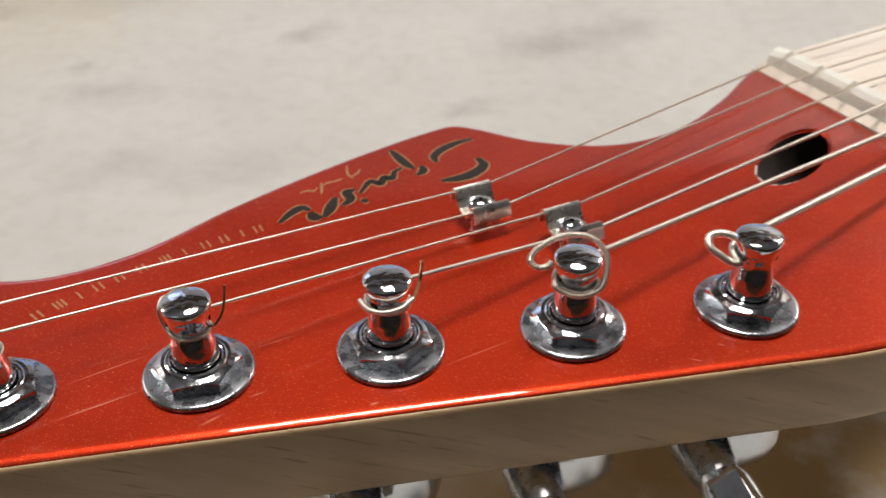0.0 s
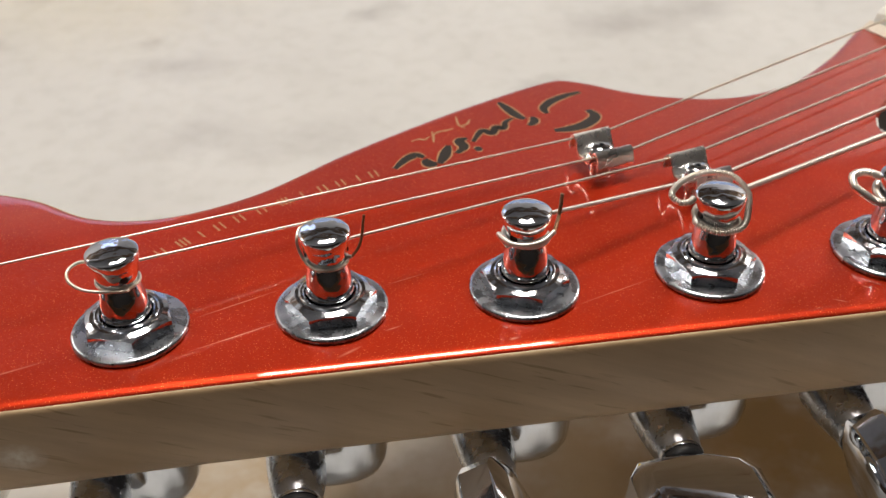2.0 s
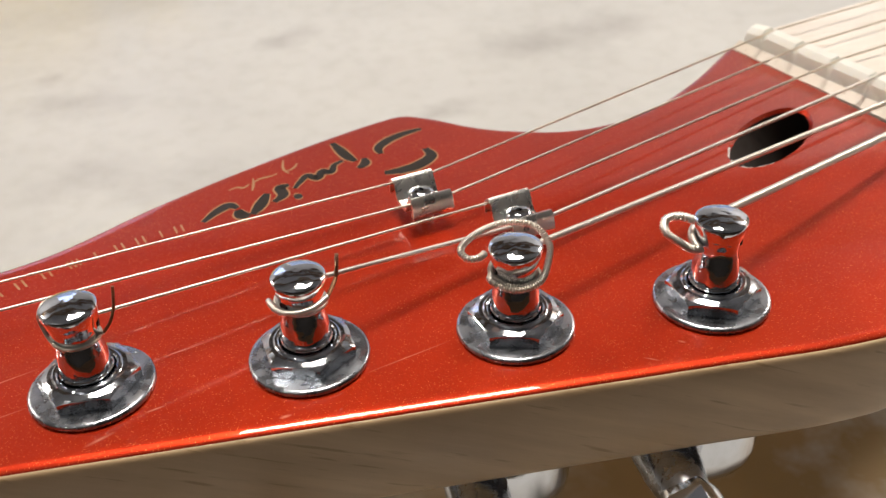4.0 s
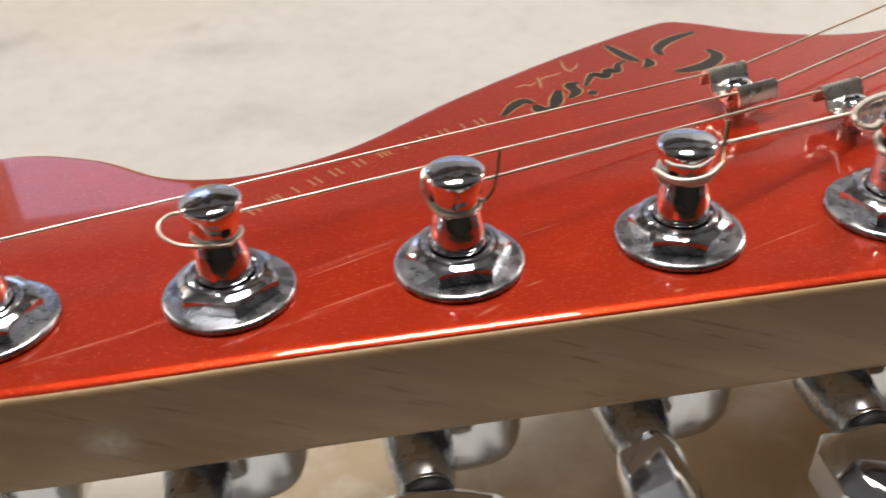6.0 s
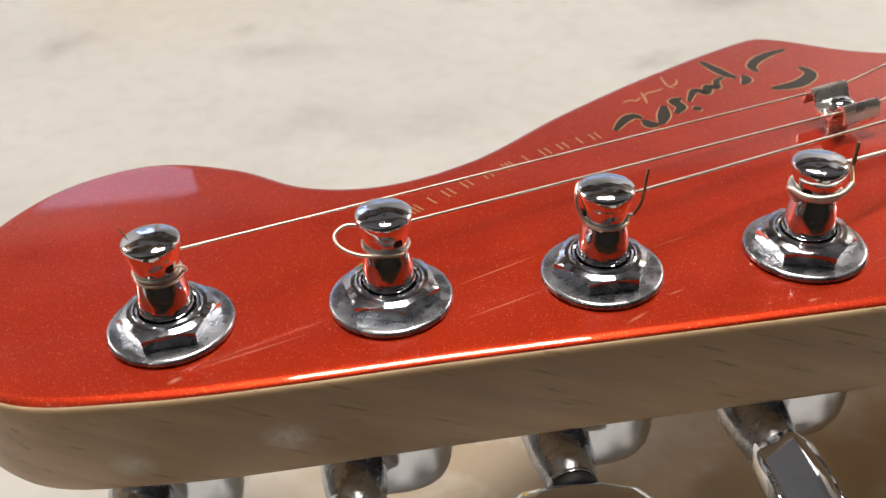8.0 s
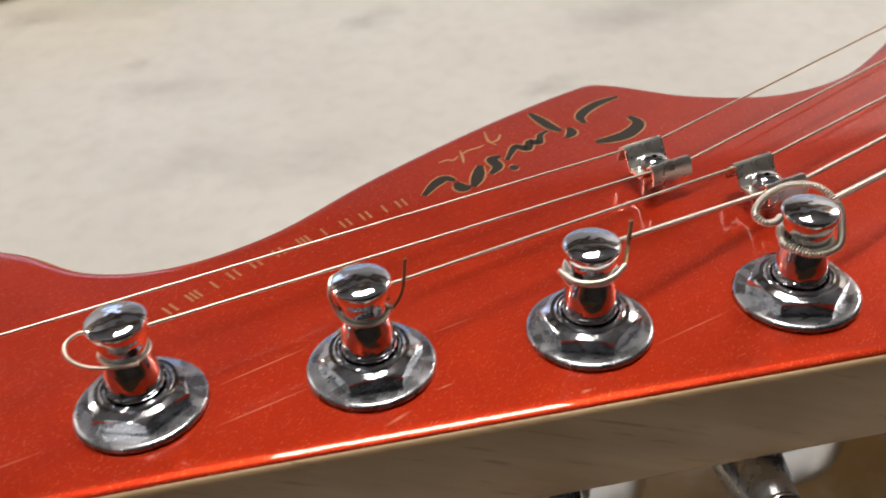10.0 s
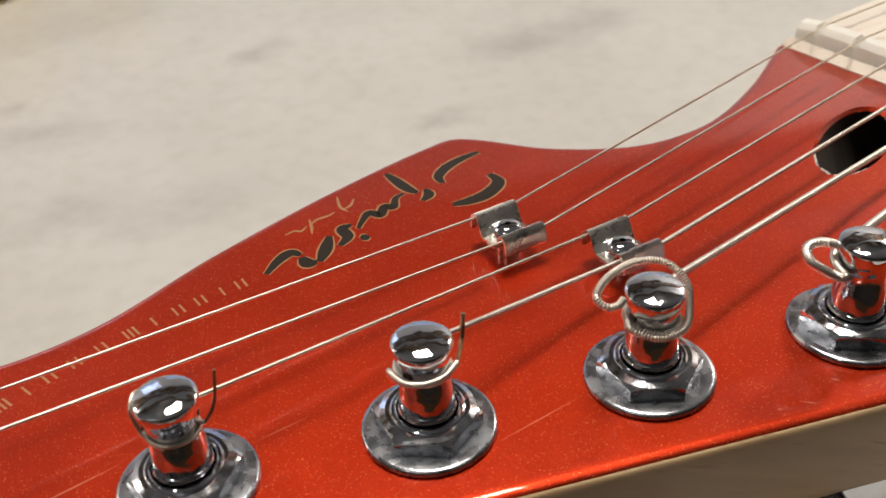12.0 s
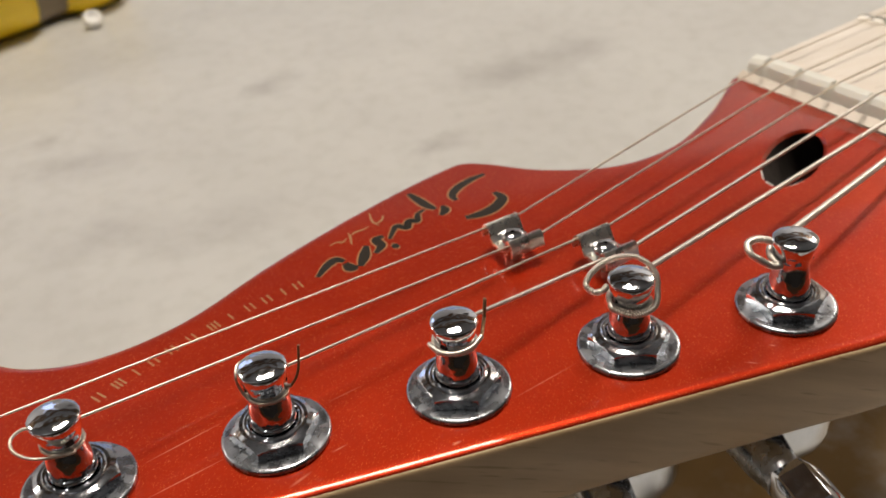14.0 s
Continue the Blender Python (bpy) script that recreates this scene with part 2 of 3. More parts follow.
NUTCHROME = worn_chrome("scuffed_chrome", (0.69, 0.725, 0.78), 0.07, 0.18)
NICKEL = speckled("nickel_plate", (0.86, 0.84, 0.79), 0.28, 1.0, 0.24, 0.34, 500.0)
STEEL = speckled("plain_steel_string", (0.80, 0.73, 0.62), 0.42, 1.0, 0.36, 0.46, 150.0)
WOUND = speckled("wound_nickel_string", (0.87, 0.82, 0.75), 0.45, 1.0, 0.40, 0.50, 150.0)
COPPER = speckled("tarnished_core_wire", (0.42, 0.25, 0.14), 0.35, 1.0, 0.25, 0.5, 1500.0)
BONE = speckled("ivory_white_nut", (0.84, 0.85, 0.79), 0.4, 0.0, 0.3, 0.5, 300.0)
BLACK = speckled("black_rubber", (0.015, 0.015, 0.016), 0.5, 0.0, 0.4, 0.6, 600.0)
HOLE = speckled("dark_drilled_wood", (0.02, 0.013, 0.009), 0.85, 0.0, 0.8, 0.95, 400.0)
BORE = speckled("dark_bore_shade", (0.03, 0.028, 0.026), 0.5, 0.6, 0.4, 0.6, 600.0)
INK = material("black_decal_ink", (0.016, 0.010, 0.004), 0.4, 0.0, 0.35, 0.04)
GOLD = material("gold_decal_ink", (0.64, 0.32, 0.14), 0.38, 0.5, 1.0, 0.03)
YELLOW = speckled("yellow_plastic_wrap", (0.95, 0.66, 0.03), 0.35, 0.0, 0.2, 0.5, 60.0)
GAPSHADE = speckled("dull_brown_gap_shade", (0.30, 0.24, 0.17), 0.4, 0.0, 0.3, 0.5, 60.0)
b_nut = bsdf(BONE)
b_nut.inputs["Subsurface Weight"].default_value = 0.5
b_nut.inputs["Subsurface Radius"].default_value = (1.0, 0.95, 0.85)
b_nut.inputs["Subsurface Scale"].default_value = 0.003
CAPWHITE = speckled("white_plastic", (0.93, 0.93, 0.91), 0.25, 0.0, 0.2, 0.4, 200.0)
PLASTER = speckled("grey_plaster", (0.27, 0.245, 0.22), 0.8, 0.0, 0.7, 0.9, 8.0)
PALEWALL = speckled("pale_plaster", (0.56, 0.58, 0.62), 0.8, 0.0, 0.7, 0.9, 8.0)
CEILING = speckled("ceiling_paint", (0.34, 0.36, 0.39), 0.85, 0.0, 0.8, 0.95, 8.0)
BEAMWOOD = maple("brown_beam_wood", (0.07, 0.04, 0.02), (0.17, 0.10, 0.05), 0.1)
DARKWALL = speckled("dark_backing", (0.02, 0.016, 0.014), 0.7, 0.0, 0.5, 0.7, 6.0)
FLOORWOOD = maple("brown_floor_boards", (0.045, 0.026, 0.012), (0.08, 0.046, 0.022), 0.1)
LEGWOOD = maple("table_leg_wood", (0.25, 0.16, 0.09), (0.38, 0.26, 0.15), 0.1)
TRIM = speckled("white_trim_paint", (0.78, 0.77, 0.74), 0.4, 0.0, 0.3, 0.5, 30.0)
GLASS = material("window_glass", (1, 1, 1), 0.0, 0.0)
bsdf(GLASS).inputs["Transmission Weight"].default_value = 1.0
SKYGLOW = bpy.data.materials.new("overcast_daylight")
SKYGLOW.use_nodes = True
bsdf(SKYGLOW).inputs["Base Color"].default_value = (0, 0, 0, 1)
bsdf(SKYGLOW).inputs["Emission Color"].default_value = (0.58, 0.69, 1.0, 1)
# brighter towards the sky, dimmer towards the ground outside
lift = node(SKYGLOW, "ShaderNodeTexCoord")
axes = node(SKYGLOW, "ShaderNodeSeparateXYZ")
link(SKYGLOW, lift, "Object", axes, "Vector")
low = node(SKYGLOW, "ShaderNodeMapRange")
low.inputs["From Min"].default_value, low.inputs["From Max"].default_value = 0.75, 1.05
low.inputs["To Min"].default_value, low.inputs["To Max"].default_value = 0.62, 2.0
link(SKYGLOW, axes, "Z", low, "Value")
link(SKYGLOW, low, "Result", bsdf(SKYGLOW), "Emission Strength")


# ---- mesh helpers ----
def mesh_of(name, bm, mat, scale=CM, smooth=True, sharp=38):
    bmesh.ops.recalc_face_normals(bm, faces=bm.faces)
    for v in bm.verts:
        v.co *= scale
    me = bpy.data.meshes.new(name)
    bm.to_mesh(me)
    bm.free()
    me.materials.append(mat)
    if smooth:
        me.shade_smooth()
        me.set_sharp_from_angle(angle=radians(sharp))
    return me


def part(name, bm, mat, parent=None, label="", scale=CM, smooth=True, sharp=38, at=None):
    """One mesh object, under a thing or a part. bm may be a finished mesh."""
    me = mesh_of(name, bm, mat, scale, smooth, sharp) if isinstance(bm, bmesh.types.BMesh) else bm
    ob = new(name, me)
    if parent:
        ob.parent = parent
        if parent.type == "EMPTY":
            ob.matrix_parent_inverse = Matrix.Translation(-parent.location)
    if at is not None:
        ob.matrix_basis = at
    if label:
        ob["label"] = label
    return ob


def thing(name, place, label, category, group=""):
    ob = new(name)
    ob.location = place
    ob.empty_display_size = 0.02
    return tagged(ob, label, category, group)


def box(bm, x0, y0, z0, x1, y1, z1, bevel=0.0, seg=2):
    made = bmesh.ops.create_cube(bm, size=1.0)["verts"]
    for v in made:
        v.co = Vector((x0 + (v.co.x + 0.5) * (x1 - x0), y0 + (v.co.y + 0.5) * (y1 - y0), z0 + (v.co.z + 0.5) * (z1 - z0)))
    if bevel:
        edges = {e for v in made for e in v.link_edges}
        bmesh.ops.bevel(bm, geom=list(edges), offset=bevel, segments=seg, profile=0.5, affect="EDGES")
    return bm


def lathe(profile, n=40, bm=None, m=None):
    """A turned body from (radius, z) pairs."""
    bm = bm or bmesh.new()
    rings = []
    for r, z in profile:
        if r < 1e-6:
            rings.append([bm.verts.new((0, 0, z))])
        else:
            rings.append([bm.verts.new((r * math.cos(2 * math.pi * k / n), r * math.sin(2 * math.pi * k / n), z)) for k in range(n)])
    for a, b in zip(rings, rings[1:]):
        for k in range(n):
            j = (k + 1) % n
            if len(a) == 1 and len(b) > 1:
                bm.faces.new((a[0], b[k], b[j]))
            elif len(b) == 1 and len(a) > 1:
                bm.faces.new((a[k], a[j], b[0]))
            elif len(a) > 1:
                bm.faces.new((a[k], a[j], b[j], b[k]))
    if m:
        bmesh.ops.transform(bm, matrix=m, verts=[v for ring in rings for v in ring])
    return bm


def spline(points, steps=8):
    """A smooth curve through points of two or three numbers."""
    p = [np.array(q, float) for q in points]
    p = [2 * p[0] - p[1], *p, 2 * p[-1] - p[-2]]
    out = []
    for k in range(1, len(p) - 2):
        a, b, c, d = p[k - 1 : k + 3]
        t0 = 0.0
        t1 = t0 + max(np.linalg.norm(b - a), 1e-6) ** 0.5
        t2 = t1 + max(np.linalg.norm(c - b), 1e-6) ** 0.5
        t3 = t2 + max(np.linalg.norm(d - c), 1e-6) ** 0.5
        for s in range(steps):
            t = t1 + (t2 - t1) * s / steps
            a1 = (t1 - t) / (t1 - t0) * a + (t - t0) / (t1 - t0) * b
            a2 = (t2 - t) / (t2 - t1) * b + (t - t1) / (t2 - t1) * c
            a3 = (t3 - t) / (t3 - t2) * c + (t - t2) / (t3 - t2) * d
            b1 = (t2 - t) / (t2 - t0) * a1 + (t - t0) / (t2 - t0) * a2
            b2 = (t3 - t) / (t3 - t1) * a2 + (t - t1) / (t3 - t1) * a3
            out.append((t2 - t) / (t2 - t1) * b1 + (t - t1) / (t2 - t1) * b2)
    out.append(p[-2])
    return out


def resample(points, step):
    p = np.array(points, float)
    s = np.r_[0, np.cumsum(np.linalg.norm(np.diff(p, axis=0), axis=1))]
    n = max(2, int(s[-1] / step) + 1)
    u = np.linspace(0, s[-1], n)
    return np.stack([np.interp(u, s, p[:, k]) for k in range(p.shape[1])], 1)


def tube(points, radius, sides=8, pitch=0.0, bm=None, ridge=0.95):
    """A wire along points; pitch: the spacing of its winding."""
    bm = bm or bmesh.new()
    pts = resample(points, pitch / 2) if pitch else np.array(points, float)
    up = np.array((0.13, 0.21, 0.97))
    rings = []
    for k, c in enumerate(pts):
        d = pts[min(k + 1, len(pts) - 1)] - pts[max(k - 1, 0)]
        d = d / (np.linalg.norm(d) + 1e-12)
        u = up - d * (up @ d)
        if np.linalg.norm(u) < 0.05:
            u = np.cross(d, (1.0, 0.0, 0.0))
        u /= np.linalg.norm(u)
        up = u
        w = np.cross(d, u)
        r = radius * (ridge if pitch and k % 2 else 1.0)
        rings.append([bm.verts.new(c + r * (math.cos(2 * math.pi * j / sides) * u + math.sin(2 * math.pi * j / sides) * w)) for j in range(sides)])
    for a, b in zip(rings, rings[1:]):
        for j in range(sides):
            bm.faces.new((a[j], a[(j + 1) % sides], b[(j + 1) % sides], b[j]))
    bm.faces.new(rings[0])
    bm.faces.new(rings[-1])
    return bm


def ribbon(bm, path, width, z, taper=True):
    """A flat brush stroke on the face."""
    pts = spline(path, 8)
    left, right = [], []
    for k, c in enumerate(pts):
        d = pts[min(k + 1, len(pts) - 1)] - pts[max(k - 1, 0)]
        d = d / (np.linalg.norm(d) + 1e-12)
        f = k / (len(pts) - 1)
        w = width * (0.45 + 0.55 * math.sin(math.pi * min(max(f, 0.04), 0.96))) if taper else width
        w *= 0.5
        left.append(bm.verts.new((c[0] - d[1] * w, c[1] + d[0] * w, z)))
        right.append(bm.verts.new((c[0] + d[1] * w, c[1] - d[0] * w, z)))
    for k in range(len(pts) - 1):
        bm.faces.new((left[k], right[k], right[k + 1], left[k + 1]))
    return bm


# ---- the room ----
def plain(name, boxes, mat, label, category="wall"):
    bm = bmesh.new()
    for b in boxes:
        box(bm, *b)
    return tagged(part(name, bm, mat, scale=1.0, smooth=False), label, category, kind="structure")


X0, X1, Y0, Y1 = -3.2, 3.0, -1.9, 2.7
plain("floor", [(X0 - 0.1, Y0 - 0.1, FLOOR_Z - 0.1, X1 + 0.1, Y1 + 0.1, FLOOR_Z)], FLOORWOOD, "brown wooden floor boards of the room", "floor")
plain("ceiling", [(X0 - 0.1, Y0 - 0.1, CEIL_Z, X1 + 0.1, Y1 + 0.1, CEIL_Z + 0.1)], CEILING, "plain grey painted ceiling of the room", "ceiling")
# unseen beams, added to break up what the chrome reflects
for k, (y0, y1) in enumerate(((0.98, 1.12), (1.62, 1.92), (2.28, 2.38))):
    plain(f"beam_{k + 1}", [(X0, y0, CEIL_Z - 0.14, X1, y1, CEIL_Z - 0.002)], BEAMWOOD, "unseen brown beam added across the ceiling for reflections", "beam")
# unseen wall made near black, standing in for the darkness behind the camera
plain("wall_south", [(X0, Y0 - 0.1, FLOOR_Z, X1, Y0, CEIL_Z)], DARKWALL, "unseen dark wall added to keep reflections dark")
plain("wall_west", [(X0 - 0.1, Y0 - 0.1, FLOOR_Z, X0, Y1 + 0.1, CEIL_Z)], PLASTER, "plain grey plaster wall of the room")
plain("wall_east", [(X1, Y0 - 0.1, FLOOR_Z, X1 + 0.1, Y1 + 0.1, CEIL_Z)], PLASTER, "plain grey plaster wall beside the table")
WINDOWS = [(-1.18, -0.53, 0.1, 1.64), (-0.42, 1.9, 0.0, 0.76)]
cuts = [X0, *[x for w in WINDOWS for x in w[:2]], X1]
blocks = [(cuts[k], Y1, FLOOR_Z, cuts[k + 1], Y1 + 0.1, CEIL_Z) for k in (0, 2, 4)]
for a, b, WZ0, WZ1 in WINDOWS:
    blocks += [(a, Y1, FLOOR_Z, b, Y1 + 0.1, WZ0), (a, Y1, WZ1, b, Y1 + 0.1, CEIL_Z)]
plain("wall_north", blocks, PALEWALL, "pale bluish grey plaster wall with two windows")
for k, (a, b, WZ0, WZ1) in enumerate(WINDOWS):
    w = thing(f"window_{k + 1}", ((a + b) / 2, Y1, WZ0), "white framed window with overcast daylight", "window")
    tagged(w, kind="structure")
    bm = bmesh.new()
    for q in ((a, Y1 + 0.02, WZ0, a + 0.05, Y1 + 0.07, WZ1), (b - 0.05, Y1 + 0.02, WZ0, b, Y1 + 0.07, WZ1), (a + 0.05, Y1 + 0.02, WZ0, b - 0.05, Y1 + 0.07, WZ0 + 0.05), (a + 0.05, Y1 + 0.02, WZ1 - 0.05, b - 0.05, Y1 + 0.07, WZ1)):
        box(bm, *q)
    part("window_frame", bm, TRIM, w, scale=1.0, smooth=False)
    pane = part("pane", box(bmesh.new(), a + 0.05, Y1 + 0.04, WZ0 + 0.05, b - 0.05, Y1 + 0.046, WZ1 - 0.05), GLASS, w, "clear window pane", scale=1.0, smooth=False)
    pane.visible_shadow = False
plain("backdrop", [(X0, Y1 + 0.6, FLOOR_Z, X1, Y1 + 0.62, CEIL_Z + 0.9)], SKYGLOW, "pale overcast daylight outside the windows", "backdrop")
for lx, ly, sx, sy, watts in LAMPS:
    c = thing("ceiling_light", (lx, ly, CEIL_Z), "large white ceiling light panel, switched on", "ceiling light", "ceiling lights")
    bm = bmesh.new()
    hx, hy = sx / 2, sy / 2
    for q in ((-hx - 0.03, -hy - 0.03, hx + 0.03, -hy), (-hx - 0.03, hy, hx + 0.03, hy + 0.03), (-hx - 0.03, -hy, -hx, hy), (hx, -hy, hx + 0.03, hy)):
        box(bm, lx + q[0], ly + q[1], CEIL_Z - 0.07, lx + q[2], ly + q[3], CEIL_Z)
    part("frame", bm, TRIM, c, scale=1.0, smooth=False)
    part("diffuser", box(bmesh.new(), lx - hx, ly - hy, CEIL_Z - 0.055, lx + hx, ly + hy, CEIL_Z - 0.03), CAPWHITE, c, scale=1.0, smooth=False)

for lx, ly, watts in UNSEEN_PENDANTS:
    c = thing("unseen_pendant_lamp", (lx, ly, CEIL_Z), "unseen round white globe lamp hanging from the ceiling, switched on", "pendant lamp", "pendant lamps")
    at = Matrix.Translation((lx, ly, 0))
    part("ceiling_rose", lathe([(0.0, CEIL_Z - 0.03), (0.05, CEIL_Z - 0.028), (0.055, CEIL_Z), (0.0, CEIL_Z)], 24, m=at), TRIM, c, scale=1.0)
    part("rod", lathe([(0.006, CEIL_Z - 0.02), (0.006, CEIL_Z - PENDANT_DROP + GLOBE + 0.03), (0.0, CEIL_Z - PENDANT_DROP + GLOBE + 0.03)], 12, m=at), TRIM, c, scale=1.0)
    part("holder", lathe([(0.0, CEIL_Z - PENDANT_DROP + GLOBE + 0.035), (0.03, CEIL_Z - PENDANT_DROP + GLOBE + 0.03), (0.035, CEIL_Z - PENDANT_DROP + GLOBE + 0.004), (0.0, CEIL_Z - PENDANT_DROP + GLOBE + 0.004)], 20, m=at), TRIM, c, scale=1.0)

# ---- the table ----
table = thing("table", (0.3, 0.3, FLOOR_Z), "white marbled table with grey smudges", "table")
TX0, TX1, TY0, TY1 = -0.55, 1.15, -0.08, 0.75
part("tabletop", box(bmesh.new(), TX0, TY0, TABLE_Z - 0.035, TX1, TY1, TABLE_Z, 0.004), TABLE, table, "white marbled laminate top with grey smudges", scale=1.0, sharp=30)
for x in (TX0 + 0.06, TX1 - 0.11):
    for y in (TY0 + 0.06, TY1 - 0.11):
        part("leg", box(bmesh.new(), x, y, FLOOR_Z, x + 0.05, y + 0.05, TABLE_Z - 0.035, 0.004), LEGWOOD, table, scale=1.0)

# ---- the guitar ----
guitar = thing("electric_guitar", (0, 0, TABLE_Z), "electric guitar with a metallic orange-red headstock lying on the table", "guitar")
PITCH = 2.5
ANGLE = radians(18.7)
AX, NX = np.array((math.cos(ANGLE), math.sin(ANGLE))), np.array((-math.sin(ANGLE), math.cos(ANGLE)))


def neck_xy(a, n):
    """A place on the neck: a along it, n across it towards the treble side."""
    p = a * AX + n * NX
    return float(p[0]), float(p[1])


END = 5.6
OUTLINE = [
    neck_xy(END, 5.84), (2.16, 6.05), (0.85, 5.12), (-0.39, 4.87), (-1.7, 5.27), (-2.66, 5.95), (-3.05, 6.12), (-3.5, 5.99), (-5.2, 5.17), (-7.0, 4.1),
    (-8.6, 3.0), (-9.9, 2.62), (-10.9, 2.80), (-11.9, 3.52), (-13.1, 3.91), (-14.3, 3.50), (-15.1, 2.5), (-15.4, 1.3), (-15.05, 0.0), (-14.2, -0.88),
    (-12.8, -1.14), (-9.0, -1.15), (-4.0, -1.15), (-0.5, -1.15), (1.3, -1.14), (2.2, -1.0), (2.8, -0.62), (3.2, -0.05), (3.5, 0.6), (3.85, 1.35), (4.35, 2.15), neck_xy(END, 1.15),
]
line = resample(spline(OUTLINE, 10), 0.16)


def side_ring(bm, off, z):
    """The outline pushed out by off at height z."""
    ring = []
    for k, c in enumerate(line):
        d = line[min(k + 1, len(line) - 1)] - line[max(k - 1, 0)]
        d /= np.linalg.norm(d)
        ring.append(bm.verts.new((c[0] + d[1] * -off, c[1] + d[0] * off, z)))
    return ring


def out(off):
    return -off  # the outline runs anticlockwise, so outwards is to its right


def strip(bm, rings):
    for a, b in zip(rings, rings[1:]):
        for k in range(len(a) - 1):
            bm.faces.new((a[k], a[k + 1], b[k + 1], b[k]))


HOLE_C, HOLE_A, HOLE_B, HOLE_T = (2.62, 3.82), 1.14, 0.46, radians(42)


def hole_ring(bm, grow, z, shift=(0, 0), n=36):
    ring = []
    for k in range(n):
        u, v = (HOLE_A + grow) * math.cos(2 * math.pi * k / n), (HOLE_B + grow) * math.sin(2 * math.pi * k / n)
        ring.append(bm.verts.new((HOLE_C[0] + shift[0] + u * math.cos(HOLE_T) - v * math.sin(HOLE_T), HOLE_C[1] + shift[1] + u * math.sin(HOLE_T) + v * math.cos(HOLE_T), z)))
    return ring


def loop_edges(bm, ring, closed=True):
    pairs = list(zip(ring, ring[1:])) + ([(ring[-1], ring[0])] if closed else [])
    return [bm.edges.get(p) or bm.edges.new(p) for p in pairs]


# red lacquered face, easing down and rolling over at its edge
bm = bmesh.new()
roll = [(-0.18, 0.0), (-0.108, 0.0), (-0.090, -0.0022), (-0.071, -0.0070), (-0.050, -0.0140), (-0.031, -0.0218), (-0.015, -0.0312), (-0.006, -0.0392), (0.0, -0.048)]
rings = [side_ring(bm, out(o), z) for o, z in roll]
strip(bm, rings)
hole = hole_ring(bm, 0.05, 0.0)
low = hole_ring(bm, 0.0, -0.06)
for k in range(36):
    bm.faces.new((hole[k], hole[(k + 1) % 36], low[(k + 1) % 36], low[k]))
flat = hole_ring(bm, 0.09, 0.0)
for k in range(36):
    bm.faces.new((flat[k], flat[(k + 1) % 36], hole[(k + 1) % 36], hole[k]))
bmesh.ops.triangle_fill(bm, edges=loop_edges(bm, rings[0]) + loop_edges(bm, flat), use_beauty=True)
part("headstock_face", bm, RED, guitar, "glossy metallic orange-red lacquered face", sharp=50)

# maple body of the headstock
bm = bmesh.new()
rings = [side_ring(bm, out(o), z) for o, z in ((0.0, -0.0485), (0.013, -0.054), (0.025, -0.066), (0.035, -0.090), (0.043, -0.125), (0.047, -0.2), (0.050, -0.6), (0.050, -1.10), (0.03, -1.23), (-0.02, -1.33), (-0.1, -1.38), (-0.2, -1.4))]
strip(bm, rings)
bmesh.ops.triangle_fill(bm, edges=loop_edges(bm, rings[-1]), use_beauty=True)
end = [r[0] for r in rings] + [r[-1] for r in reversed(rings)]
bm.faces.new(end)
part("headstock", bm, MAPLE, guitar, "satin maple sides and back", sharp=50)

# truss rod hole, drilled at a slant towards the neck
bm = bmesh.new()
r0, r1, r2 = hole_ring(bm, 0.0, -0.06), hole_ring(bm, -0.02, -0.35, (0.25, 0.10)), hole_ring(bm, -0.08, -1.2, (1.1, 0.4))
for a, b in ((r0, r1), (r1, r2)):
    for k in range(36):
        bm.faces.new((a[k], a[(k + 1) % 36], b[(k + 1) % 36], b[k]))
bm.faces.new(r2)
part("truss_rod_hole", bm, HOLE, guitar, "dark drilled hole near the nut")
# chipped lacquer on its rim
rnd = random.Random(4)
for a0, a1, w in ((128, 150, 0.020), (158, 176, 0.028), (182, 200, 0.018), (206, 228, 0.012)):
    arc = []
    for k in range(9):
        a = radians(a0 + (a1 - a0) * k / 8)
        grow = 0.035 + rnd.uniform(-0.012, 0.012)
        u, v = (HOLE_A + grow) * math.cos(a), (HOLE_B + grow) * math.sin(a)
        arc.append((HOLE_C[0] + u * math.cos(HOLE_T) - v * math.sin(HOLE_T), HOLE_C[1] + u * math.sin(HOLE_T) + v * math.cos(HOLE_T), -0.014))
    part("chip", tube(arc, w, 6), BONE, guitar, "pale chip in the lacquer on the rim of the hole")


def slab(profile, n0, n1, mat, name, label=""):
    """A bar across the neck from an (a, z) profile."""
    bm = bmesh.new()
    s0 = [bm.verts.new((*neck_xy(a, n0), z)) for a, z in profile]
    s1 = [bm.verts.new((*neck_xy(a, n1), z)) for a, z in profile]
    for k in range(len(profile)):
        j = (k + 1) % len(profile)
        bm.faces.new((s0[k], s0[j], s1[j], s1[k]))
    bm.faces.new(s0)
    bm.faces.new(s1)
    return part(name, bm, mat, guitar, label, sharp=30)


N0, N1 = 1.12, 5.78
slab([(END + 0.003, -1.3), (END + 0.003, 0.02), (END + 0.06, 0.04), (END + 0.2, 0.13), (END + 0.2, -1.3)], N0, N1, BOARD, "nut_ledge", "pale maple ledge before the nut")
SLOT_A, SLOT_Z, NUT_TOP = END + 0.22, 0.36, 0.425
SLOTS = (1.45, 2.13, 2.86, 3.68, 4.49, 5.28)
